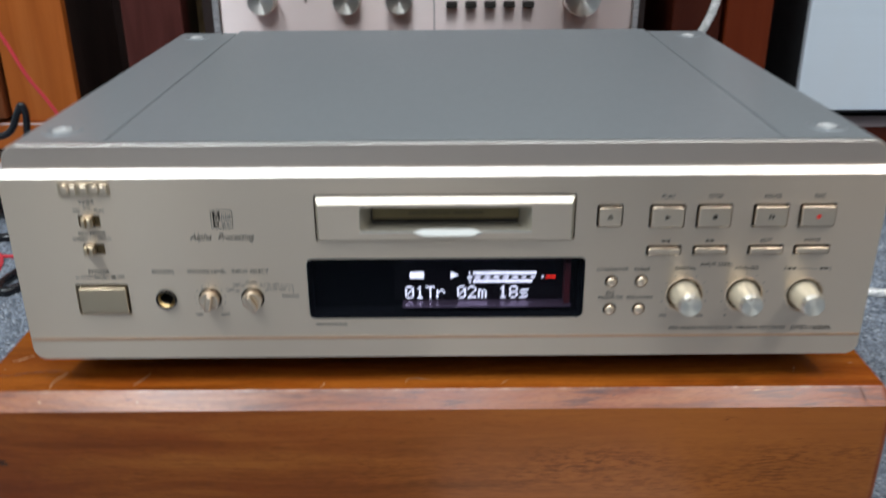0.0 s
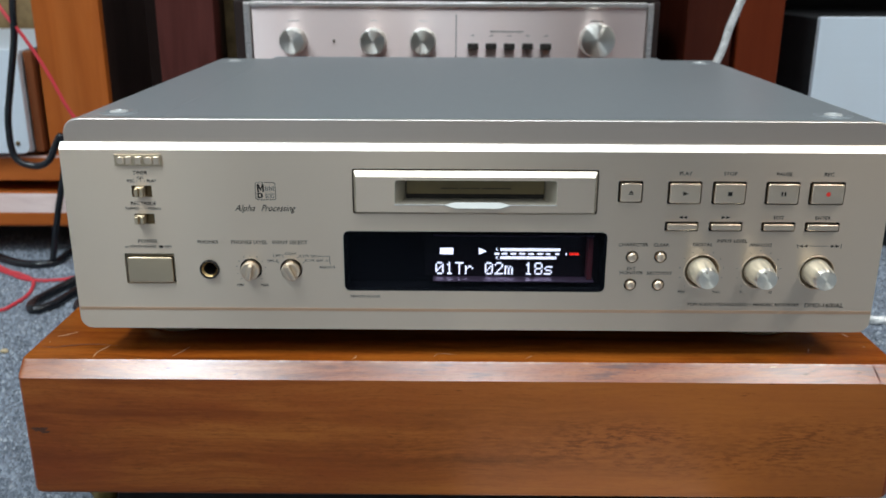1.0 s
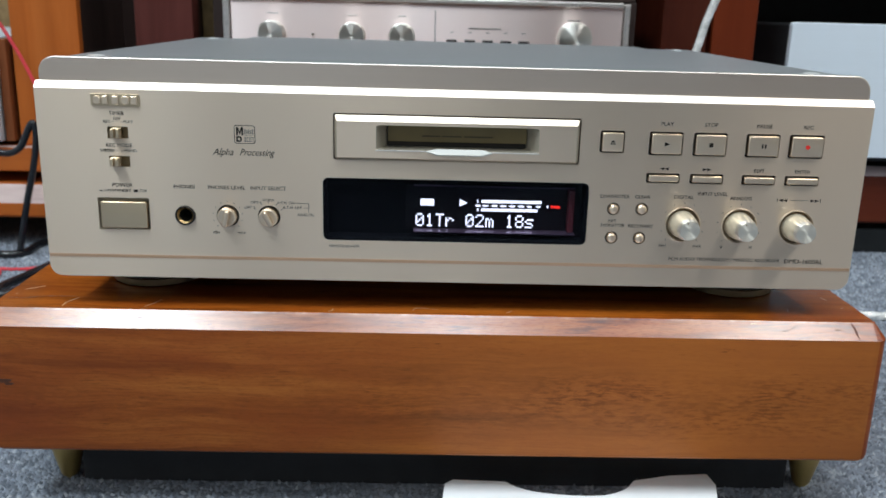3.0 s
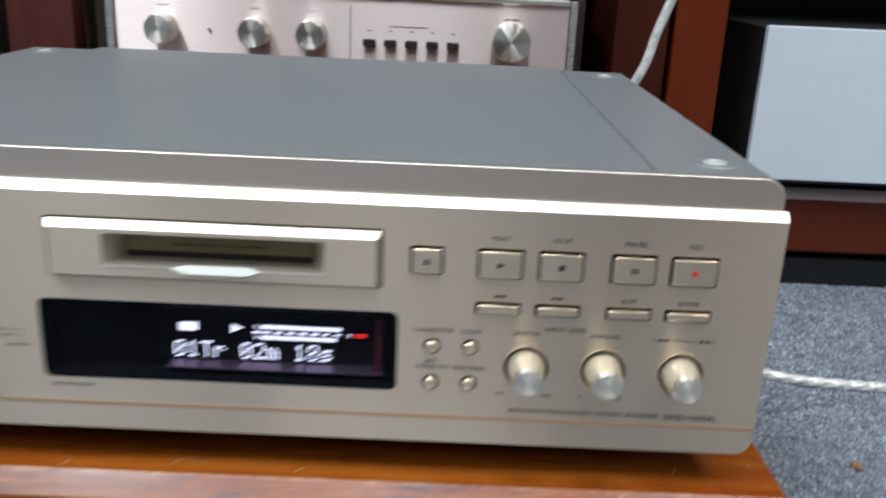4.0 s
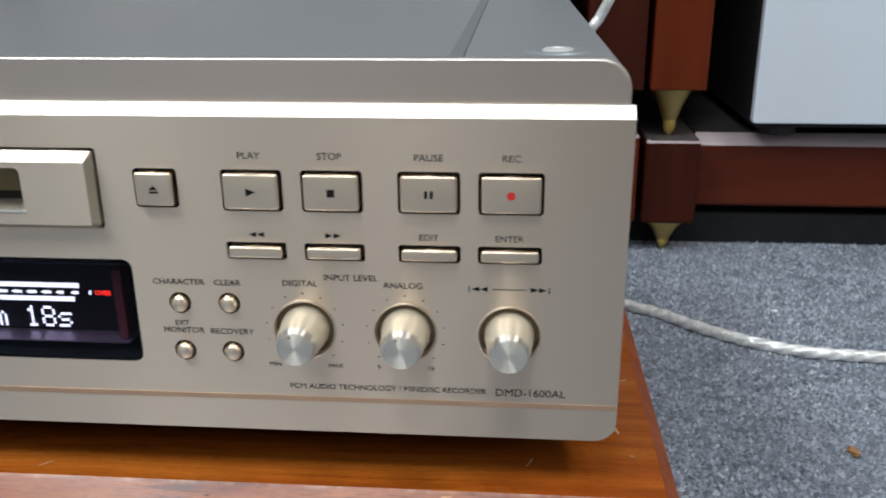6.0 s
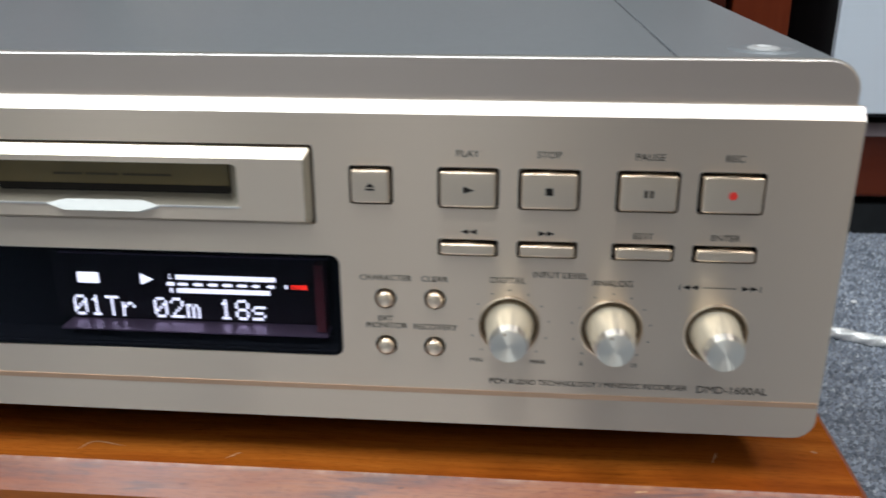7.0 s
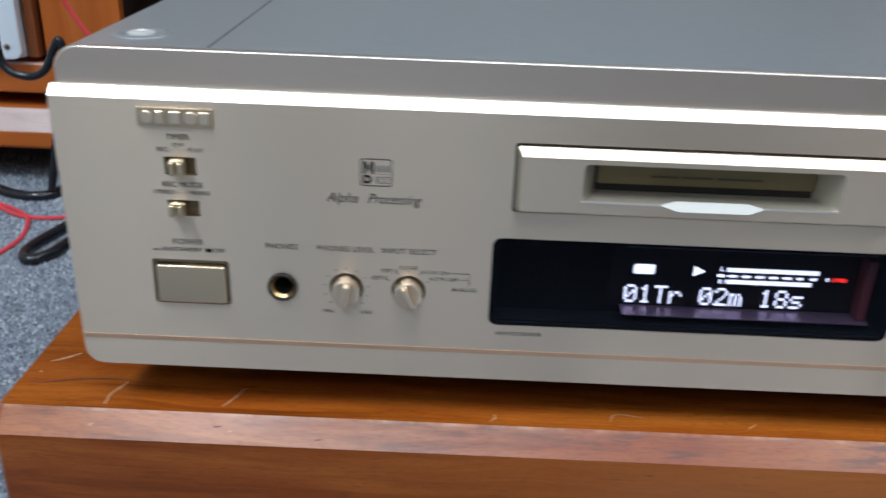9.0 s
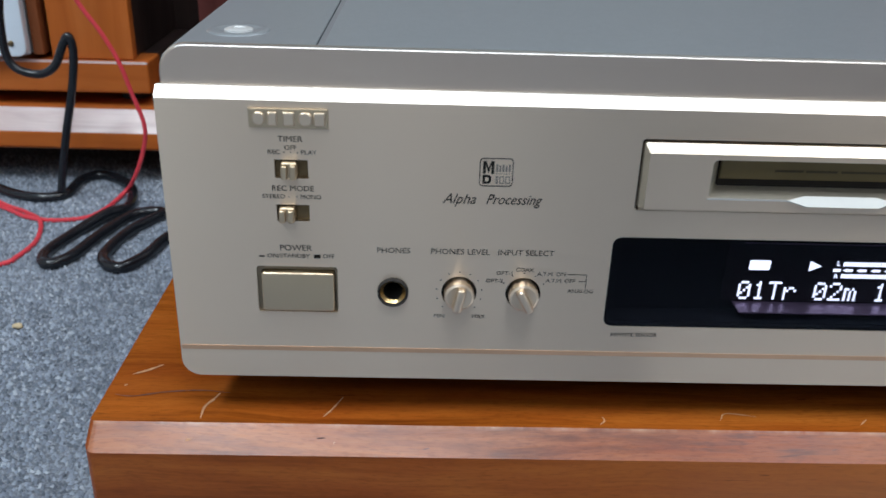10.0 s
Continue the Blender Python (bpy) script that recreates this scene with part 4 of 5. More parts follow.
# phones jack, power switch and slide switches
jack = part("phones_jack", lathe([(0.0052, 0.004), (0.0052, -0.0012), (0.0050, -0.0017), (0.0047, -0.0017), (0.0044, -0.0006), (0.0044, 0.002)], (-0.1434, 0, 0.0518), "y", 36, False), M_GAP, deck, "black headphone socket", True)
part("socket_rim", lathe([(0.0044, -0.0004), (0.0042, -0.0006), (0.0034, 0.0004), (0.0034, 0.0100)], (-0.1434, 0, 0.0518), "y", 36, False), M_JACK, jack, "gilt inner rim", True)
part("socket_hole", lathe([(0.0033, 0.0009), (0.0031, 0.0125), (0.0, 0.0128)], (-0.1434, 0, 0.0518), "y", 24, False), M_GAP, jack, "black socket hole")
part("power_pocket", plate(HOLES_BY["power"], [round_rect(-0.1876, -0.1628, 0.0441, 0.0591, 0.001, 3)], 0.0010, 0.0018), M_POCKET, deck, "champagne pocket round the power button")
pw = part("power_button", slab(round_rect(-0.1873, -0.1631, 0.0444, 0.0588, 0.0008, 3), -0.0016, 0.0021, 0.0007, 3), M_PWR, deck, "wide champagne power button", True)
part("pocket_lip", box(-0.1888, -0.1622, -0.0004, 0.0012, 0.0433, 0.0437, 0.00015), M_BTN, deck, "thin bright lip under the power button")
for z0, z1, sx in ((0.0919, 0.0981, -0.1764), (0.0771, 0.0828, -0.1776)):
    sw = part("slide_switch", box(sx - 0.0026, sx + 0.0026, -0.0022, 0.0016, z0 + 0.0004, z1 - 0.0004, 0.0006, 3), M_PWR, deck, "small champagne slider", True)
    for x0 in (sx - 0.0024, sx + 0.0004):
        part("finger_ridge", box(x0, x0 + 0.0020, -0.0042, -0.0018, z0 + 0.0007, z1 - 0.0007, 0.0006, 3), M_PWR, sw, "", True)
    part("switch_bed", box(-0.1814, -0.1704, 0.0016, 0.0021, z0 - 0.0003, z1 + 0.0003), M_BED, sw, "dark gilt bed")

# maker's plate: a bright plate with raised plain strokes
pl = part("maker_plate", box(-0.1884, -0.1638, -0.0008, 0.0008, 0.1086, 0.1148, 0.0002), M_PWR, deck, "small bright metal maker's plate")
for k, (w, lift) in enumerate(((0.0040, 0.0), (0.0030, 0.0), (0.0036, 0.0), (0.0044, 0.0), (0.0036, 0.0))):
    x0 = -0.1872 + k * 0.00475
    part("plate_bar", slab(round_rect(x0, x0 + w, 0.1095, 0.1139, 0.0018 if k in (0, 3) else 0.0004, 4), -0.0016, -0.0007, 0.0006, 3), M_BTN, pl)

# print on the panel
PRINT_LEFT = [
    ("TIMER", -0.1759, 0.1049, 0.0027), ("OFF", -0.1759, 0.1021, 0.0021), ("REC", -0.1812, 0.1006, 0.0021), ("PLAY", -0.1702, 0.1006, 0.0021),
    ("REC MODE", -0.1757, 0.0884, 0.0026), ("STEREO", -0.1819, 0.0856, 0.0020), ("MONO", -0.1700, 0.0856, 0.0020),
    ("POWER", -0.1756, 0.0674, 0.0029), ("ON/STANDBY", -0.1781, 0.0645, 0.0021), ("OFF", -0.1648, 0.0645, 0.0021),
    ("PHONES", -0.1433, 0.0672, 0.0028), ("PHONES LEVEL", -0.1211, 0.0672, 0.0028), ("INPUT SELECT", -0.0992, 0.0672, 0.0028),
    ("MIN", -0.1275, 0.0428, 0.0020), ("MAX", -0.1140, 0.0428, 0.0020),
    ("OPT-2", -0.1092, 0.0567, 0.0020), ("OPT-1", -0.1058, 0.0596, 0.0020), ("COAX", -0.0992, 0.0610, 0.0020), ("A.T.M. ON", -0.0900, 0.0596, 0.0020),
    ("A.T.M. OFF", -0.0868, 0.0571, 0.0020), ("ANALOG", -0.0797, 0.0533, 0.0020), ("REMOTE SENSOR", -0.0594, 0.0366, 0.0020),
]
PRINT_RIGHT = [
    ("PLAY", 0.1091, 0.1060, 0.0028), ("STOP", 0.1323, 0.1060, 0.0028), ("PAUSE", 0.1604, 0.1059, 0.0028), ("REC", 0.1836, 0.1059, 0.0028),
    ("EDIT", 0.1602, 0.0824, 0.0026), ("ENTER", 0.1834, 0.0824, 0.0026),
    ("CHARACTER", 0.0845, 0.0670, 0.0026), ("CLEAR", 0.0994, 0.0670, 0.0026), ("EXT", 0.0842, 0.0535, 0.0024), ("MONITOR", 0.0845, 0.0511, 0.0026), ("RECOVERY", 0.0996, 0.0510, 0.0026),
    ("INPUT LEVEL", 0.1369, 0.0694, 0.0027), ("DIGITAL", 0.1215, 0.0673, 0.0027), ("ANALOG", 0.1524, 0.0673, 0.0027),
    ("MIN", 0.1123, 0.0404, 0.0020), ("MAX", 0.1312, 0.0404, 0.0020), ("0", 0.1445, 0.0404, 0.0020), ("10", 0.1604, 0.0404, 0.0020),
    ("PCM AUDIO TECHNOLOGY / MINIDISC RECORDER", 0.1468, 0.0331, 0.0025), ("DMD-1600AL", 0.1906, 0.0329, 0.0035),
]
for body, x, z, s in PRINT_LEFT + PRINT_RIGHT:
    lettering(body, x, z, s, face, stretch=1.06)
lettering("Alpha", -0.1276, 0.0861, 0.0050, face, None, -0.00012, "LEFT", 0.4, 0.92)
lettering("Processing", -0.1137, 0.0861, 0.0050, face, None, -0.00012, "LEFT", 0.4, 0.83)
# transport arrows
def arrows(cx, cz, way):
    return [tri(cx - 0.0012, cz, 0.0023, 0.0016, way), tri(cx + 0.0012, cz, 0.0023, 0.0016, way)]


marks(arrows(0.1096, 0.0825, -1), face)
marks(arrows(0.1324, 0.0825, 1), face)
marks(arrows(0.1750, 0.0669, -1) + [rect(0.1718, 0.1721, 0.0659, 0.0679)], face)
marks(arrows(0.1922, 0.0669, 1) + [rect(0.1951, 0.1954, 0.0659, 0.0679)], face)
marks([rect(0.1786, 0.1884, 0.0668, 0.0670)], face)
# dial dots
for (cx, cz), n, r in ((KNOBS[0], 11, 0.0118), (KNOBS[1], 11, 0.0118), (SMALL[0], 11, 0.0078)):
    polys = []
    for k in range(n):
        a = radians(225 - 27 * k)
        polys.append(ring_loop(cx + r * math.cos(a), cz + r * math.sin(a), 0.00025, 8))
    marks(polys, face, None, -0.00012, "dial_dots")
marks([ring_loop(SMALL[1][0] + 0.0078 * math.cos(radians(a)), SMALL[1][1] + 0.0078 * math.sin(radians(a)), 0.00025, 8) for a in (150, 120, 90, 60, 30)], face, None, -0.00012, "dial_dots")
marks([rect(-0.0844, -0.0780, 0.0595, 0.0597), rect(-0.0782, -0.0780, 0.0548, 0.0597), rect(-0.0806, -0.0780, 0.0570, 0.0572)], face)
marks([ring_loop(-0.1780, 0.1006, 0.0002, 8), ring_loop(-0.1759, 0.1006, 0.0002, 8), ring_loop(-0.1738, 0.1006, 0.0002, 8), ring_loop(-0.1770, 0.0856, 0.0002, 8), ring_loop(-0.1745, 0.0856, 0.0002, 8)], face, None, -0.00012, "dial_dots")
marks([rect(-0.1878, -0.1860, 0.0640, 0.0645), rect(-0.1697, -0.1675, 0.0638, 0.0652)], face)
# square disc-format emblem as plain shapes
part("emblem_frame", plate(round_rect(-0.1161, -0.1053, 0.0907, 0.1003, 0.0012, 4), [round_rect(-0.1158, -0.1056, 0.0910, 0.1000, 0.0010, 4)], -0.00012, -0.00002), M_INK, face)
marks([[(-0.1150, 0.0950), (-0.1141, 0.0950), (-0.1141, 0.0978), (-0.1132, 0.0952), (-0.1123, 0.0978), (-0.1123, 0.0950), (-0.1114, 0.0950), (-0.1114, 0.0993), (-0.1124, 0.0993), (-0.1132, 0.0970), (-0.1140, 0.0993), (-0.1150, 0.0993)]], face, None, -0.00012, "emblem_shape")
part("emblem_shape", plate(round_rect(-0.1150, -0.1122, 0.0916, 0.0946, 0.0012, 4, (0, 1, 1, 0)), [round_rect(-0.1142, -0.1130, 0.0924, 0.0938, 0.0005, 3, (0, 1, 1, 0))], -0.00012, -0.00002), M_INK, face)
for k, (z0, z1) in enumerate(((0.0957, 0.0982), (0.0957, 0.0978), (0.0957, 0.0982), (0.0957, 0.0978), (0.0957, 0.0982))):
    marks([rect(-0.1108 + 0.0010 * k, -0.1102 + 0.0010 * k, z0, z1)], face, M_INKGREY, -0.00012, "emblem_bar")
marks([rect(-0.1108 + 0.0008 * k, -0.1104 + 0.0008 * k, 0.0949, 0.0952) for k in range(6)], face, M_INKGREY, -0.00012, "emblem_bar")
for x0, x1 in ((-0.1108, -0.1100), (-0.1096, -0.1081), (-0.1077, -0.1062)):
    part("emblem_shape", plate(rect(x0, x1, 0.0917, 0.0942), [rect(x0 + 0.0003, x1 - 0.0003, 0.0920, 0.0939)], -0.00012, -0.00002), M_INKGREY, face)

# ---- the racks behind ----
def cone(x, y, z0, z1, r, parent):
    """Brass isolation spike, point down."""
    mid = z0 + (z1 - z0) * 0.34
    body = under(finish("spike", lathe([(r * 1.15, z1 + 0.0005), (r * 1.12, z1 - 0.002), (r * 0.66, z0 + (z1 - z0) * 0.62), (0.0066, mid), (0.0044, mid - 0.0005)], (x, y, 0), "z", 24), M_BRASSDULL, None, "dull brass isolation spike", True), parent)
    tip = under(finish("tip", lathe([(0.0044, mid + 0.001), (0.0060, mid - 0.001), (0.0052, z0 + 0.006), (0.0030, z0 + 0.002), (0.0012, z0)], (x, y, 0), "z", 24), M_BRASS, None, "bright brass point", True), parent)
    tip.parent = body
    tip.matrix_parent_inverse = Matrix.Identity(4)
    return body


RY = 0.552
# central mahogany rack that holds the amplifier
rack = thing("audio_rack", "dark mahogany hi-fi rack on brass spikes holding the amplifier", "rack", (0, RY, FLOOR))
for x0, x1, m, mb in ((-0.340, -0.276, M_MAROON, M_MAROON), (0.247, 0.2985, M_MAHODARK, M_MAHO)):
    deep = RY + (0.028 if x0 < 0 else 0.348)
    under(finish("post", box(x0, x1, RY, deep, 0.034, 0.62, 0.0012), m, None, ""), rack)
    under(finish("post", box(x0, x1, RY + 0.35, RY + 0.40, 0.034, 0.62, 0.0012), m, None, ""), rack)
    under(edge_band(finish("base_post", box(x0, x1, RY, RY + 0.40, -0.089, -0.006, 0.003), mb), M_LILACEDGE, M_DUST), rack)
    for sy in (RY + 0.022, RY + 0.375):
        cone((x0 + x1) / 2, sy, FLOOR, -0.089, 0.016, rack)
        cone((x0 + x1) / 2, sy, -0.006, 0.034, 0.016, rack)
under(finish("upper_shelf", box(-0.276, 0.247, RY + 0.10, RY + 0.40, 0.2085, 0.235, 0.001), M_MAROON), rack)
under(finish("lower_shelf", box(-0.276, 0.247, RY + 0.03, RY + 0.40, -0.040, -0.012, 0.001), M_MAHOX), rack)
# black boards added under both racks to hide the floor behind
under(finish("toe_board", box(-0.340, 0.2985, 0.592, 0.602, FLOOR + 0.0005, -0.0895), M_TOE, None, "black board added under the rack"), rack)
under(finish("back_board", box(-0.276, 0.247, RY + 0.38, RY + 0.40, -0.012, 0.2085), M_BLACK), rack)

# second mahogany rack
rack2 = thing("audio_rack", "mahogany hi-fi rack on brass spikes with a silver component", "rack", (0.6, RY, FLOOR))
for x0, x1 in ((0.3045, 0.3535), (0.85, 0.90)):
    under(finish("post", box(x0, x1, RY, RY + 0.40, 0.034, 0.62, 0.0012), M_MAHO), rack2)
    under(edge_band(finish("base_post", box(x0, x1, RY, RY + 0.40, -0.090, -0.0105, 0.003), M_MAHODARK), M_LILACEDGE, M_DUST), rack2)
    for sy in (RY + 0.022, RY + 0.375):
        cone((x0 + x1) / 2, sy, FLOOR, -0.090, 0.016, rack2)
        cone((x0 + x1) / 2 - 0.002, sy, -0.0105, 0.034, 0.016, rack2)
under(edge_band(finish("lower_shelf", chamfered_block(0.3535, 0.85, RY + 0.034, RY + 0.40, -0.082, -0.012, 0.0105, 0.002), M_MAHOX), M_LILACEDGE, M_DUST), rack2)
under(finish("toe_board", box(0.3000, 0.90, 0.592, 0.602, FLOOR + 0.0005, -0.0905), M_TOE, None, "black board added under the rack"), rack2)
under(finish("back_board", box(0.3535, 0.85, RY + 0.38, RY + 0.40, -0.012, 0.62), M_BLACK), rack2)
under(finish("upper_shelf", box(0.3535, 0.85, RY + 0.05, RY + 0.38, 0.30, 0.33, 0.001), M_MAHOX), rack2)

# silver component on the second rack
comp = thing("power_amplifier", "pale silver-blue fronted hi-fi component in a black case", "amplifier", (0.62, 0.57, -0.012))
under(finish("faceplate", slab(round_rect(0.3985, 0.830, 0.0030, 0.1560, 0.003, 4), 0.563, 0.571, 0.001, 2), M_SILVER, None, "pale silver-blue front panel"), comp)
under(finish("case", box(0.402, 0.826, 0.571, 0.87, -0.0020, 0.1540, 0.002), M_BLACK, None, "black metal case"), comp)
for fx in (0.43, 0.80):
    for fy in (0.60, 0.84):
        under(finish("foot", lathe([(0.018, -0.012), (0.018, -0.002)], (fx, fy, 0), "z", 24), M_FOOT, None, ""), comp)

# integrated amplifier in a dark wooden sleeve
amp = thing("integrated_amplifier", "rosy silver vintage amplifier with turned knobs in a dark wooden sleeve", "amplifier", (-0.015, 0.55, -0.012))
AX0, AX1, AZ0, AZ1, AY = -0.2405, 0.2080, 0.020, 0.1715, 0.545
under(finish("faceplate", box(AX0 + 0.008, AX1 - 0.007, AY, AY + 0.008, AZ0, 0.1645, 0.0008), M_AMP, None, "rosy brushed silver front panel"), amp)
under(finish("top_trim", box(AX0 + 0.008, AX1 - 0.007, AY - 0.003, AY + 0.008, 0.1647, AZ1, 0.0015), M_AMPEDGE, None, "bright rounded trim"), amp)
for x0, x1 in ((AX0, AX0 + 0.0075), (AX1 - 0.0065, AX1)):
    under(finish("side_trim", box(x0, x1, AY - 0.003, AY + 0.008, AZ0, AZ1 - 0.001, 0.001), M_AMPEDGE), amp)
under(finish("sleeve_top", box(AX0 - 0.012, AX1 + 0.008, AY + 0.012, 0.90, 0.1720, 0.1840, 0.001), M_DARKWOOD, None, "dark glossy wooden sleeve"), amp)
for x0, x1 in ((AX0 - 0.012, AX0 - 0.001), (AX1 + 0.001, AX1 + 0.008)):
    under(finish("sleeve_side", box(x0, x1, AY + 0.004, 0.90, -0.005, 0.172, 0.001), M_DARKWOOD), amp)
under(finish("body", box(AX0 + 0.002, AX1 - 0.002, AY + 0.008, 0.89, AZ0, 0.170), M_BLACK), amp)
for fx in (-0.2, 0.17):
    for fy in (0.58, 0.86):
        under(finish("foot", lathe([(0.016, -0.012), (0.016, AZ0)], (fx, fy, 0), "z", 24), M_FOOT), amp)
for kx, kz, kr in ((-0.1865, 0.1296, 0.0142), (-0.0985, 0.1296, 0.0142), (-0.0440, 0.1298, 0.0142), (0.1465, 0.1314, 0.0188)):
    k = under(finish("knob", lathe([(kr, AY), (kr, AY - 0.016), (kr * 0.95, AY - 0.019), (kr * 0.90, AY - 0.0195), (0.0, AY - 0.0185)], (kx, 0, kz), "y", 40), M_KNOBTOP, None, "turned aluminium knob", True), amp)
for kx in (0.0110, 0.0311, 0.0512, 0.0713, 0.0912):
    under(finish("push_key", box(kx - 0.0058, kx + 0.0058, AY - 0.010, AY, 0.1215, 0.1275, 0.0008), M_GAP, None, "dark rectangular key"), amp)
    under(finish("printed_bar", box(kx - 0.002, kx + 0.002, AY - 0.0004, AY, 0.1352, 0.1358), M_INK), amp)
under(finish("printed_bar", box(0.030, 0.066, AY - 0.0004, AY, 0.1395, 0.1403), M_INK), amp)
under(finish("panel_seam", box(-0.0078, -0.0070, AY - 0.0003, AY, AZ0 + 0.002, 0.158), M_INK), amp)
under(finish("pilot_pin", lathe([(0.0014, AY), (0.0014, AY - 0.002), (0.0, AY - 0.0024)], (-0.1425, 0, 0.1295), "y", 16), M_BED), amp)
for kx, w in ((-0.1865, 0.012), (-0.0985, 0.010), (-0.0440, 0.010), (0.1465, 0.014)):
    under(finish("printed_bar", box(kx - w / 2, kx + w / 2, AY - 0.0004, AY, 0.1505, 0.1515), M_AMPEDGE if kx < 0 else M_INK), amp)

# things in the gap beside the amplifier
tagged(finish("loudspeaker_cabinet", box(-0.440, -0.327, 0.72, 1.0, FLOOR, 0.75, 0.002), M_DARKWOOD), "near-black wooden loudspeaker cabinet standing behind the racks", "loudspeaker")
tagged(finish("cloth_screen", box(-0.326, -0.262, 0.80, 0.812, FLOOR, 0.72, 0.001), M_TAN), "mottled tan cloth screen behind the amplifier", "cloth")

# orange rack with its low plinth bench
rackl = thing("audio_rack", "orange-brown wooden hi-fi rack standing on a low plinth", "rack", (-0.7, 0.56, -0.06))
under(finish("post", box(-0.482, -0.4065, 0.562, 0.574, -0.004, 0.62, 0.0012), M_RACKL), rackl)
# near-black pieces added here and below to darken the rack behind its front
under(finish("side_panel", box(-0.480, -0.4085, 0.576, 0.95, -0.004, 0.62, 0.001), M_DARKWOOD, None, "near-black panel added behind the post"), rackl)
under(finish("post", box(-1.00, -0.925, 0.562, 0.95, -0.004, 0.62, 0.0012), M_RACKL), rackl)
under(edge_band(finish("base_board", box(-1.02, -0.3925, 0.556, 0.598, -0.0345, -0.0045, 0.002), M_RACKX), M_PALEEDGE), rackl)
under(finish("base_rear", box(-1.015, -0.3940, 0.600, 0.96, -0.0345, -0.0050, 0.001), M_DARKWOOD, None, "near-black board added behind the base board"), rackl)
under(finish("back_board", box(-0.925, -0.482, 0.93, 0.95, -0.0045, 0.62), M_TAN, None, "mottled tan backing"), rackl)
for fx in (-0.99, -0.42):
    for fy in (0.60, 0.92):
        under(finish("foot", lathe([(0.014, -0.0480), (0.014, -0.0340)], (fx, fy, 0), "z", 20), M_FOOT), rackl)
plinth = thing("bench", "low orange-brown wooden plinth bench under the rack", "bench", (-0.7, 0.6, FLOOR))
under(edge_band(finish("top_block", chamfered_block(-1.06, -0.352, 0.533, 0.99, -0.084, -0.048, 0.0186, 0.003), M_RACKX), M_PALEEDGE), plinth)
for fx in (-1.03, -0.375):
    for fy in (0.57, 0.95):
        under(finish("leg", lathe([(0.018, -0.0835), (0.018, -0.086), (0.008, FLOOR)], (fx, fy, 0), "z", 20), M_BRASS, None, "brass cone leg", True), plinth)
# component on the orange rack
box2 = thing("tuner", "silver-grey hi-fi component with wooden cheek standing in the rack", "tuner", (-0.7, 0.56, -0.004))
under(finish("faceplate", slab(round_rect(-0.900, -0.4975, 0.0005, 0.1185, 0.0085, 5), 0.545, 0.553, 0.001, 2), M_SILVER, None, "silver-grey front panel"), box2)
under(finish("panel_screw", lathe([(0.0026, 0.5455), (0.0026, 0.5440), (0.0016, 0.5434), (0.0, 0.5434)], (-0.5105, 0, 0.0125), "y", 16), M_BED, None, "small dark screw"), box2)
under(finish("body", box(-0.898, -0.499, 0.553, 0.90, 0.0005, 0.1170, 0.002), M_SILVER), box2)
under(finish("cheek", box(-0.4965, -0.4865, 0.556, 0.90, 0.0005, 0.1150, 0.001), M_CHEEK, None, "brown wooden side cheek"), box2)
for fx in (-0.87, -0.52):
    for fy in (0.58, 0.87):
        under(finish("foot", lathe([(0.012, -0.0040), (0.012, 0.001)], (fx, fy, 0), "z", 16), M_FOOT), box2)

# ---- cables ----
CZ = FLOOR + 0.0042
tagged(finish("speaker_cable", tube([(0.215, 0.50, CZ), (0.245, 0.455, CZ), (0.2786, 0.4211, CZ), (0.2994, 0.4071, CZ), (0.3186, 0.3894, CZ), (0.3371, 0.3735, CZ), (0.3588, 0.3588, CZ), (0.3839, 0.347, CZ), (0.4099, 0.3415, CZ), (0.4406, 0.339, CZ), (0.4749, 0.3385, CZ), (0.56, 0.345, CZ), (0.72, 0.40, CZ)], 0.0044, 40, 24, 105, 4, 0.075), M_CABLEW, smooth=True),
       "twisted silver cable in a clear sheath lying on the carpet", "cable")
tagged(finish("signal_cable", tube([(0.232, 0.47, FLOOR + 0.004), (0.232, 0.475, 0.0), (0.236, 0.47, 0.06), (0.2400, 0.45, 0.0937), (0.2478, 0.45, 0.1064), (0.2575, 0.45, 0.128), (0.2635, 0.45, 0.1522), (0.2729, 0.45, 0.1799), (0.2809, 0.45, 0.2018), (0.300, 0.46, 0.27), (0.33, 0.50, 0.36), (0.34, 0.56, 0.45)], 0.0040, 10, 10), M_CABLEW, smooth=True),
       "pale grey cable hanging down behind the deck", "cable")
tagged(finish("power_cable", tube([(-0.466, 0.52, 0.30), (-0.468, 0.51, 0.22), (-0.4721, 0.50, 0.1697), (-0.4757, 0.50, 0.1347), (-0.487, 0.50, 0.085), (-0.4955, 0.50, 0.0440), (-0.4935, 0.50, 0.0064), (-0.4730, 0.50, -0.0038), (-0.4560, 0.50, 0.0030), (-0.4450, 0.50, 0.0235), (-0.4395, 0.50, 0.0297), (-0.4375, 0.50, 0.0150), (-0.4435, 0.50, -0.0173), (-0.4535, 0.50, -0.0537), (-0.4625, 0.50, -0.0915), (-0.466, 0.497, -0.112)], 0.0037, 8, 12), M_CABLEB, smooth=True),
       "glossy black power cable looping down in front of the rack", "cable")
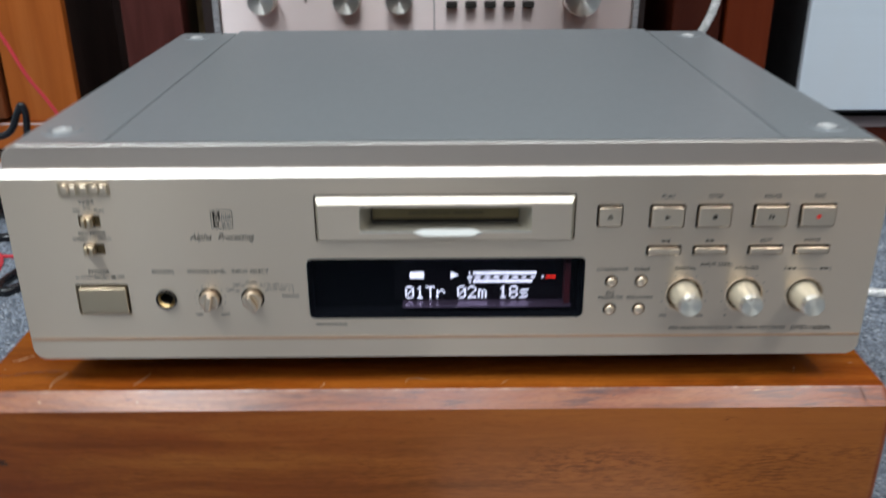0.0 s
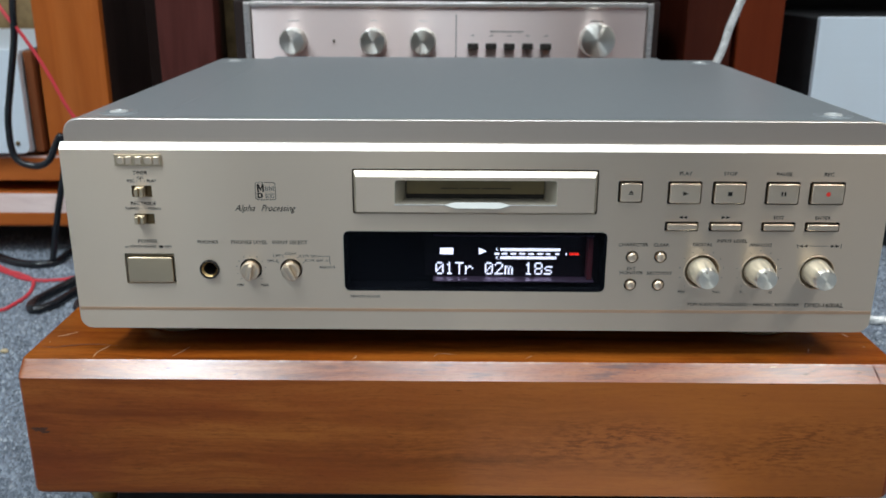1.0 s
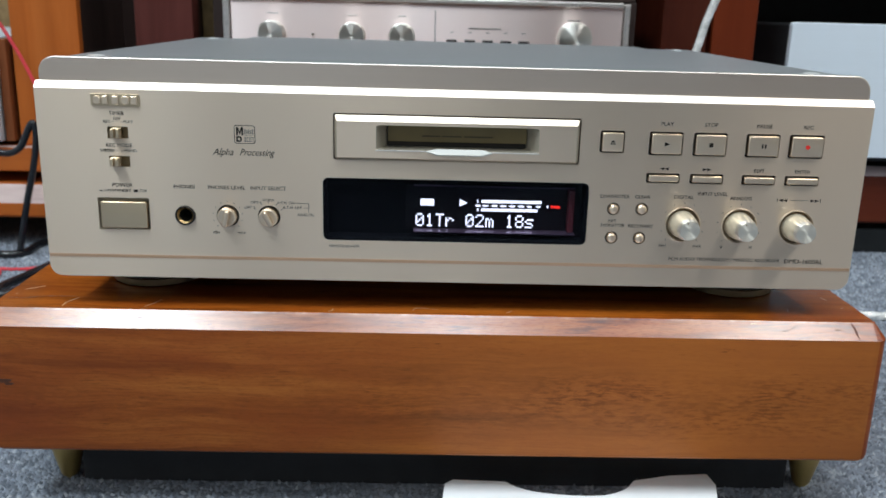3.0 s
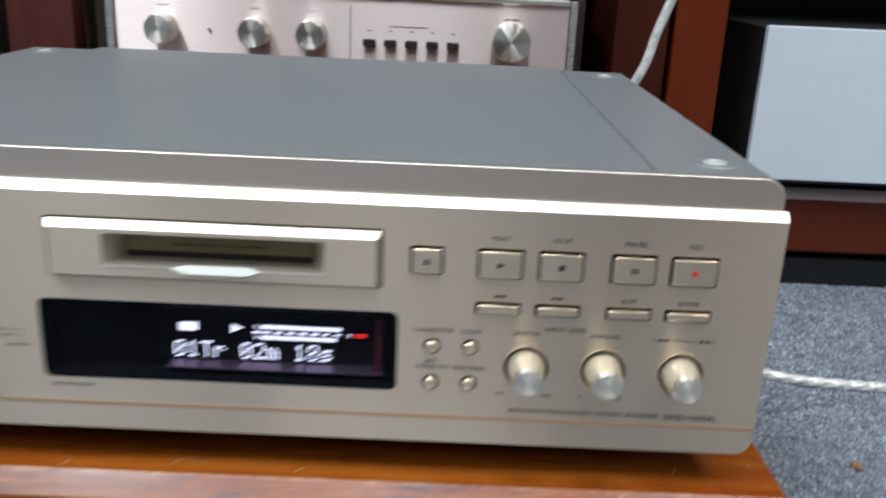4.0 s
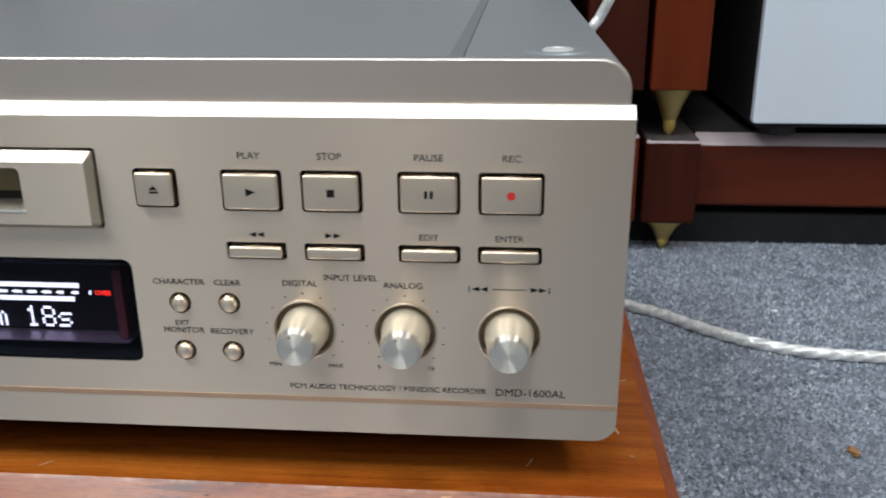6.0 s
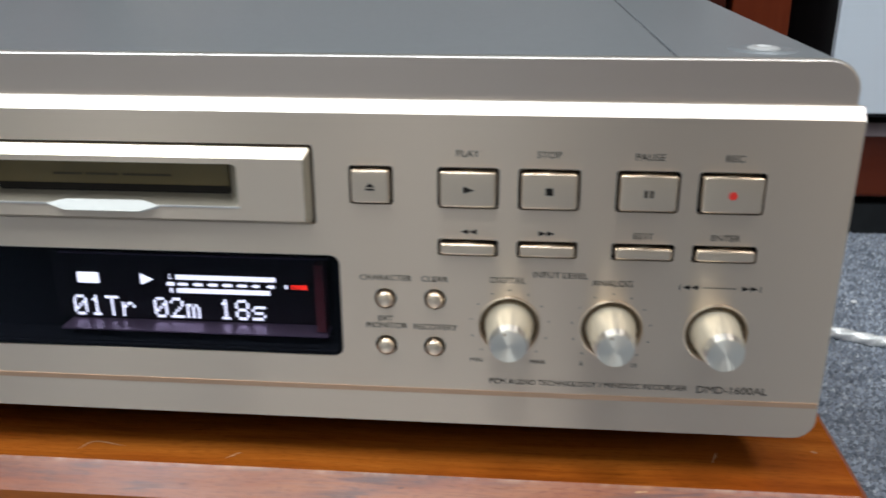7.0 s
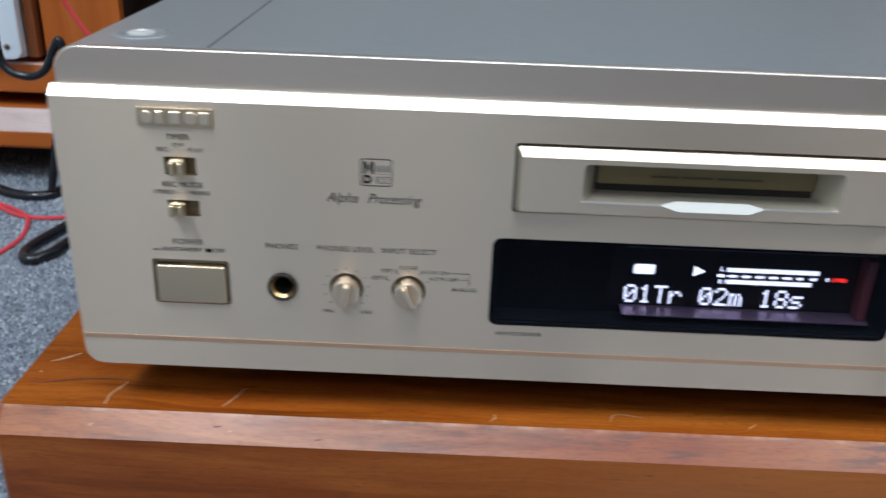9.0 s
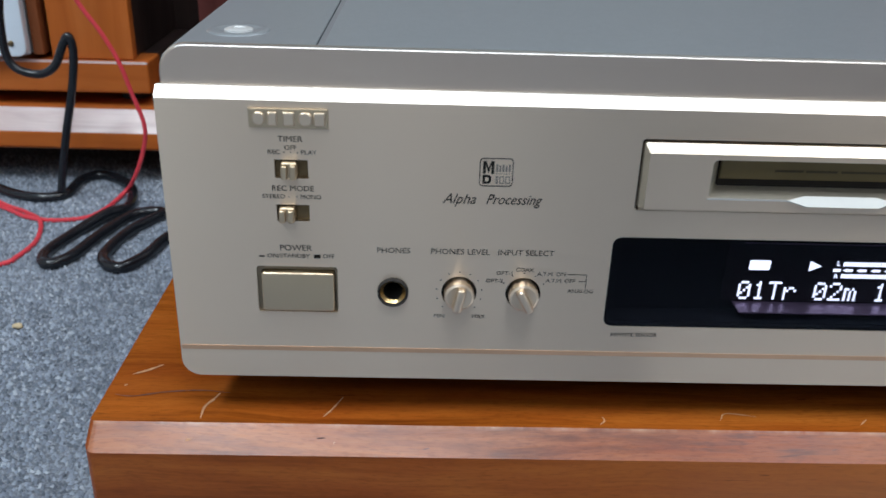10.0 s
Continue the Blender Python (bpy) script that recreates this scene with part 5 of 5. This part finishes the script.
tagged(finish("power_cable", tube([(-0.60, 0.57, CZ), (-0.5292, 0.5118, CZ), (-0.49, 0.4925, CZ), (-0.4649, 0.5012, CZ), (-0.4627, 0.5400, CZ), (-0.4465, 0.5550, CZ), (-0.4128, 0.5266, CZ), (-0.3978, 0.4772, CZ), (-0.4092, 0.4502, CZ + 0.003), (-0.4251, 0.4128, CZ), (-0.4330, 0.3736, CZ), (-0.4238, 0.3554, CZ), (-0.4110, 0.3692, CZ), (-0.402, 0.414, CZ), (-0.3869, 0.4579, CZ), (-0.3631, 0.4619, CZ), (-0.3806, 0.421, CZ), (-0.3860, 0.3706, CZ), (-0.3679, 0.3509, CZ), (-0.3540, 0.3719, CZ), (-0.3420, 0.4168, CZ), (-0.30, 0.46, CZ)], 0.0050, 8, 12), M_CABLEB, smooth=True),
       "black power cable coiled in loops on the carpet", "cable")
RZ = FLOOR + 0.002
tagged(finish("speaker_wire", tube([(-0.53, 0.52, 0.23), (-0.4849, 0.50, 0.1639), (-0.4649, 0.50, 0.1347), (-0.4453, 0.50, 0.0989), (-0.4280, 0.50, 0.0600), (-0.4109, 0.50, 0.0329), (-0.3994, 0.50, 0.0089), (-0.3908, 0.50, -0.021), (-0.3838, 0.50, -0.0466), (-0.3862, 0.50, -0.0679), (-0.397, 0.50, -0.0954), (-0.4120, 0.507, RZ + 0.003), (-0.4228, 0.4620, RZ), (-0.4474, 0.4465, RZ), (-0.4786, 0.4511, RZ), (-0.5137, 0.4754, RZ), (-0.60, 0.53, RZ)], 0.0020, 8, 8), M_CABLER, smooth=True),
       "thin red speaker wire hanging to the carpet", "wire")
tagged(finish("speaker_wire", tube([(-0.60, 0.56, RZ), (-0.5177, 0.4847, RZ), (-0.4886, 0.4650, RZ), (-0.4655, 0.4440, RZ), (-0.4525, 0.4043, RZ), (-0.4549, 0.3714, RZ), (-0.4640, 0.3557, RZ), (-0.52, 0.32, RZ)], 0.0020, 8, 8), M_CABLER, smooth=True),
       "thin red speaker wire curling on the carpet", "wire")

# ---- carpet pile ----
def pile_material():
    n = Nodes("carpet_pile_yarn")
    g = n.add("ShaderNodeNewGeometry")
    c = n.ramp(g.outputs["Random Per Island"], [(0.0, (0.07, 0.082, 0.105)), (0.22, (0.15, 0.172, 0.21)), (0.6, (0.25, 0.285, 0.35)), (0.9, (0.36, 0.405, 0.475)), (1.0, (0.50, 0.53, 0.58))])
    b = n.noise(n.coords(), 9, 3)
    blot = n.noise(n.coords(), 95, 3, 0.6)
    c = n.mix(n.span(blot, 0.0, 0.65, 0.50, 0.66), c, (0.105, 0.122, 0.158))
    c = n.mix(n.span(blot, 0.45, 0.0, 0.34, 0.48), c, (0.30, 0.335, 0.395))
    n.colour(n.mix(n.span(b, 0.0, 0.4, 0.4, 0.7), c, (0.17, 0.19, 0.225)))
    n.setp(Roughness=0.95)
    return n.m


def carpet_pile(x0, x1, y0, y1, step, rng):
    nx, ny = int((x1 - x0) / step), int((y1 - y0) / step)
    gx, gy = np.meshgrid(np.arange(nx), np.arange(ny))
    n = nx * ny
    cx = x0 + (gx.ravel() + rng.uniform(-0.45, 0.45, n)) * step
    cy = y0 + (gy.ravel() + rng.uniform(-0.45, 0.45, n)) * step
    turn, r = rng.uniform(0, 6.28, n), step * rng.uniform(0.55, 0.95, n)
    h = rng.uniform(0.0012, 0.0030, n)
    vs = np.zeros((n, 5, 3))
    for k in range(4):
        a = turn + k * math.pi / 2
        vs[:, k, 0], vs[:, k, 1], vs[:, k, 2] = cx + r * np.cos(a) * (1.0 if k % 2 else 0.6), cy + r * np.sin(a) * (1.0 if k % 2 else 0.6), FLOOR - 0.0004
    vs[:, 4, 0], vs[:, 4, 1], vs[:, 4, 2] = cx + rng.uniform(-0.3, 0.3, n) * step, cy + rng.uniform(-0.3, 0.3, n) * step, FLOOR + h
    return vs.reshape(-1, 3)


rng = np.random.default_rng(5)
vs = np.concatenate([carpet_pile(0.20, 0.80, -0.16, 0.66, 0.0030, rng), carpet_pile(-0.75, -0.20, -0.16, 0.62, 0.0030, rng), carpet_pile(-0.40, 0.40, -0.30, 0.09, 0.0036, rng)])
base = np.arange(len(vs) // 5)[:, None, None] * 5
fs = (base + np.array([[[0, 1, 4], [1, 2, 4], [2, 3, 4], [3, 0, 4]]])).reshape(-1, 3)
me = bpy.data.meshes.new("carpet_pile")
me.from_pydata(vs.tolist(), [], fs.tolist())
me.polygons.foreach_set("use_smooth", [True] * len(me.polygons))
me.materials.append(pile_material())
tagged(new("carpet_pile", me), "blue-grey flecked looped carpet pile", "carpet", kind="stuff")

# ---- small things on the floor ----
bm = bmesh.new()
edge = [(-0.012, -0.12), (-0.0029, -0.0126), (-0.0015, 0.0012), (0.0036, 0.0057), (0.0320, 0.0069), (0.0425, -0.0031), (0.0597, -0.0086), (0.0871, -0.0099), (0.1034, -0.0027), (0.1133, 0.0109), (0.1344, 0.0138), (0.1572, 0.0160), (0.1590, 0.0038), (0.1538, -0.0165), (0.152, -0.12)]
edge = edge[:4] + [(q.x, q.y) for q in smooth_path([(x, y, 0) for x, y in edge[4:10]], 4)][1:-1] + edge[10:]
bm.faces.new([bm.verts.new((x, y, -0.1075 + 0.0109 * min(0.0, (y + 0.02) / 0.1))) for x, y in edge])
r = bmesh.ops.extrude_face_region(bm, geom=bm.faces[:])
bmesh.ops.translate(bm, vec=(0, 0, 0.0012), verts=[v for v in r["geom"] if isinstance(v, bmesh.types.BMVert)])
tagged(finish("plastic_card", bm, M_CARD), "white plastic card with a curved cut-out lying on the carpet", "card")
def crumb(x, y, w, d, h, turn, seed):
    """An uneven little splinter lying on the carpet."""
    bm = bmesh.new()
    bmesh.ops.create_icosphere(bm, subdivisions=2, radius=0.5)
    r = random.Random(seed)
    for v in bm.verts:
        k = r.uniform(0.8, 1.2)
        v.co = Vector((v.co.x * w * k, v.co.y * d * k, v.co.z * h * k))
    bmesh.ops.transform(bm, matrix=pose(x, y, FLOOR + h * 0.5 + 0.0005, 0, 0, turn), verts=bm.verts[:])
    return bm


tagged(finish("wood_chip", crumb(0.3840, 0.2180, 0.0050, 0.0105, 0.0040, 25, 1), plain("tan_chip", (0.30, 0.15, 0.06), 0.8, 0, 0.4, 300)), "small tan chip of wood on the carpet", "debris")
tagged(finish("paper_crumb", crumb(-0.4090, 0.2630, 0.0070, 0.0055, 0.0035, 10, 2), plain("cream_crumb", (0.60, 0.48, 0.30), 0.8)), "small cream crumb on the carpet", "debris")
tagged(finish("paper_crumb", crumb(0.3945, 0.4215, 0.0045, 0.0050, 0.0025, 0, 3), plain("white_crumb", (0.75, 0.76, 0.78), 0.7)), "small white crumb on the carpet", "debris")
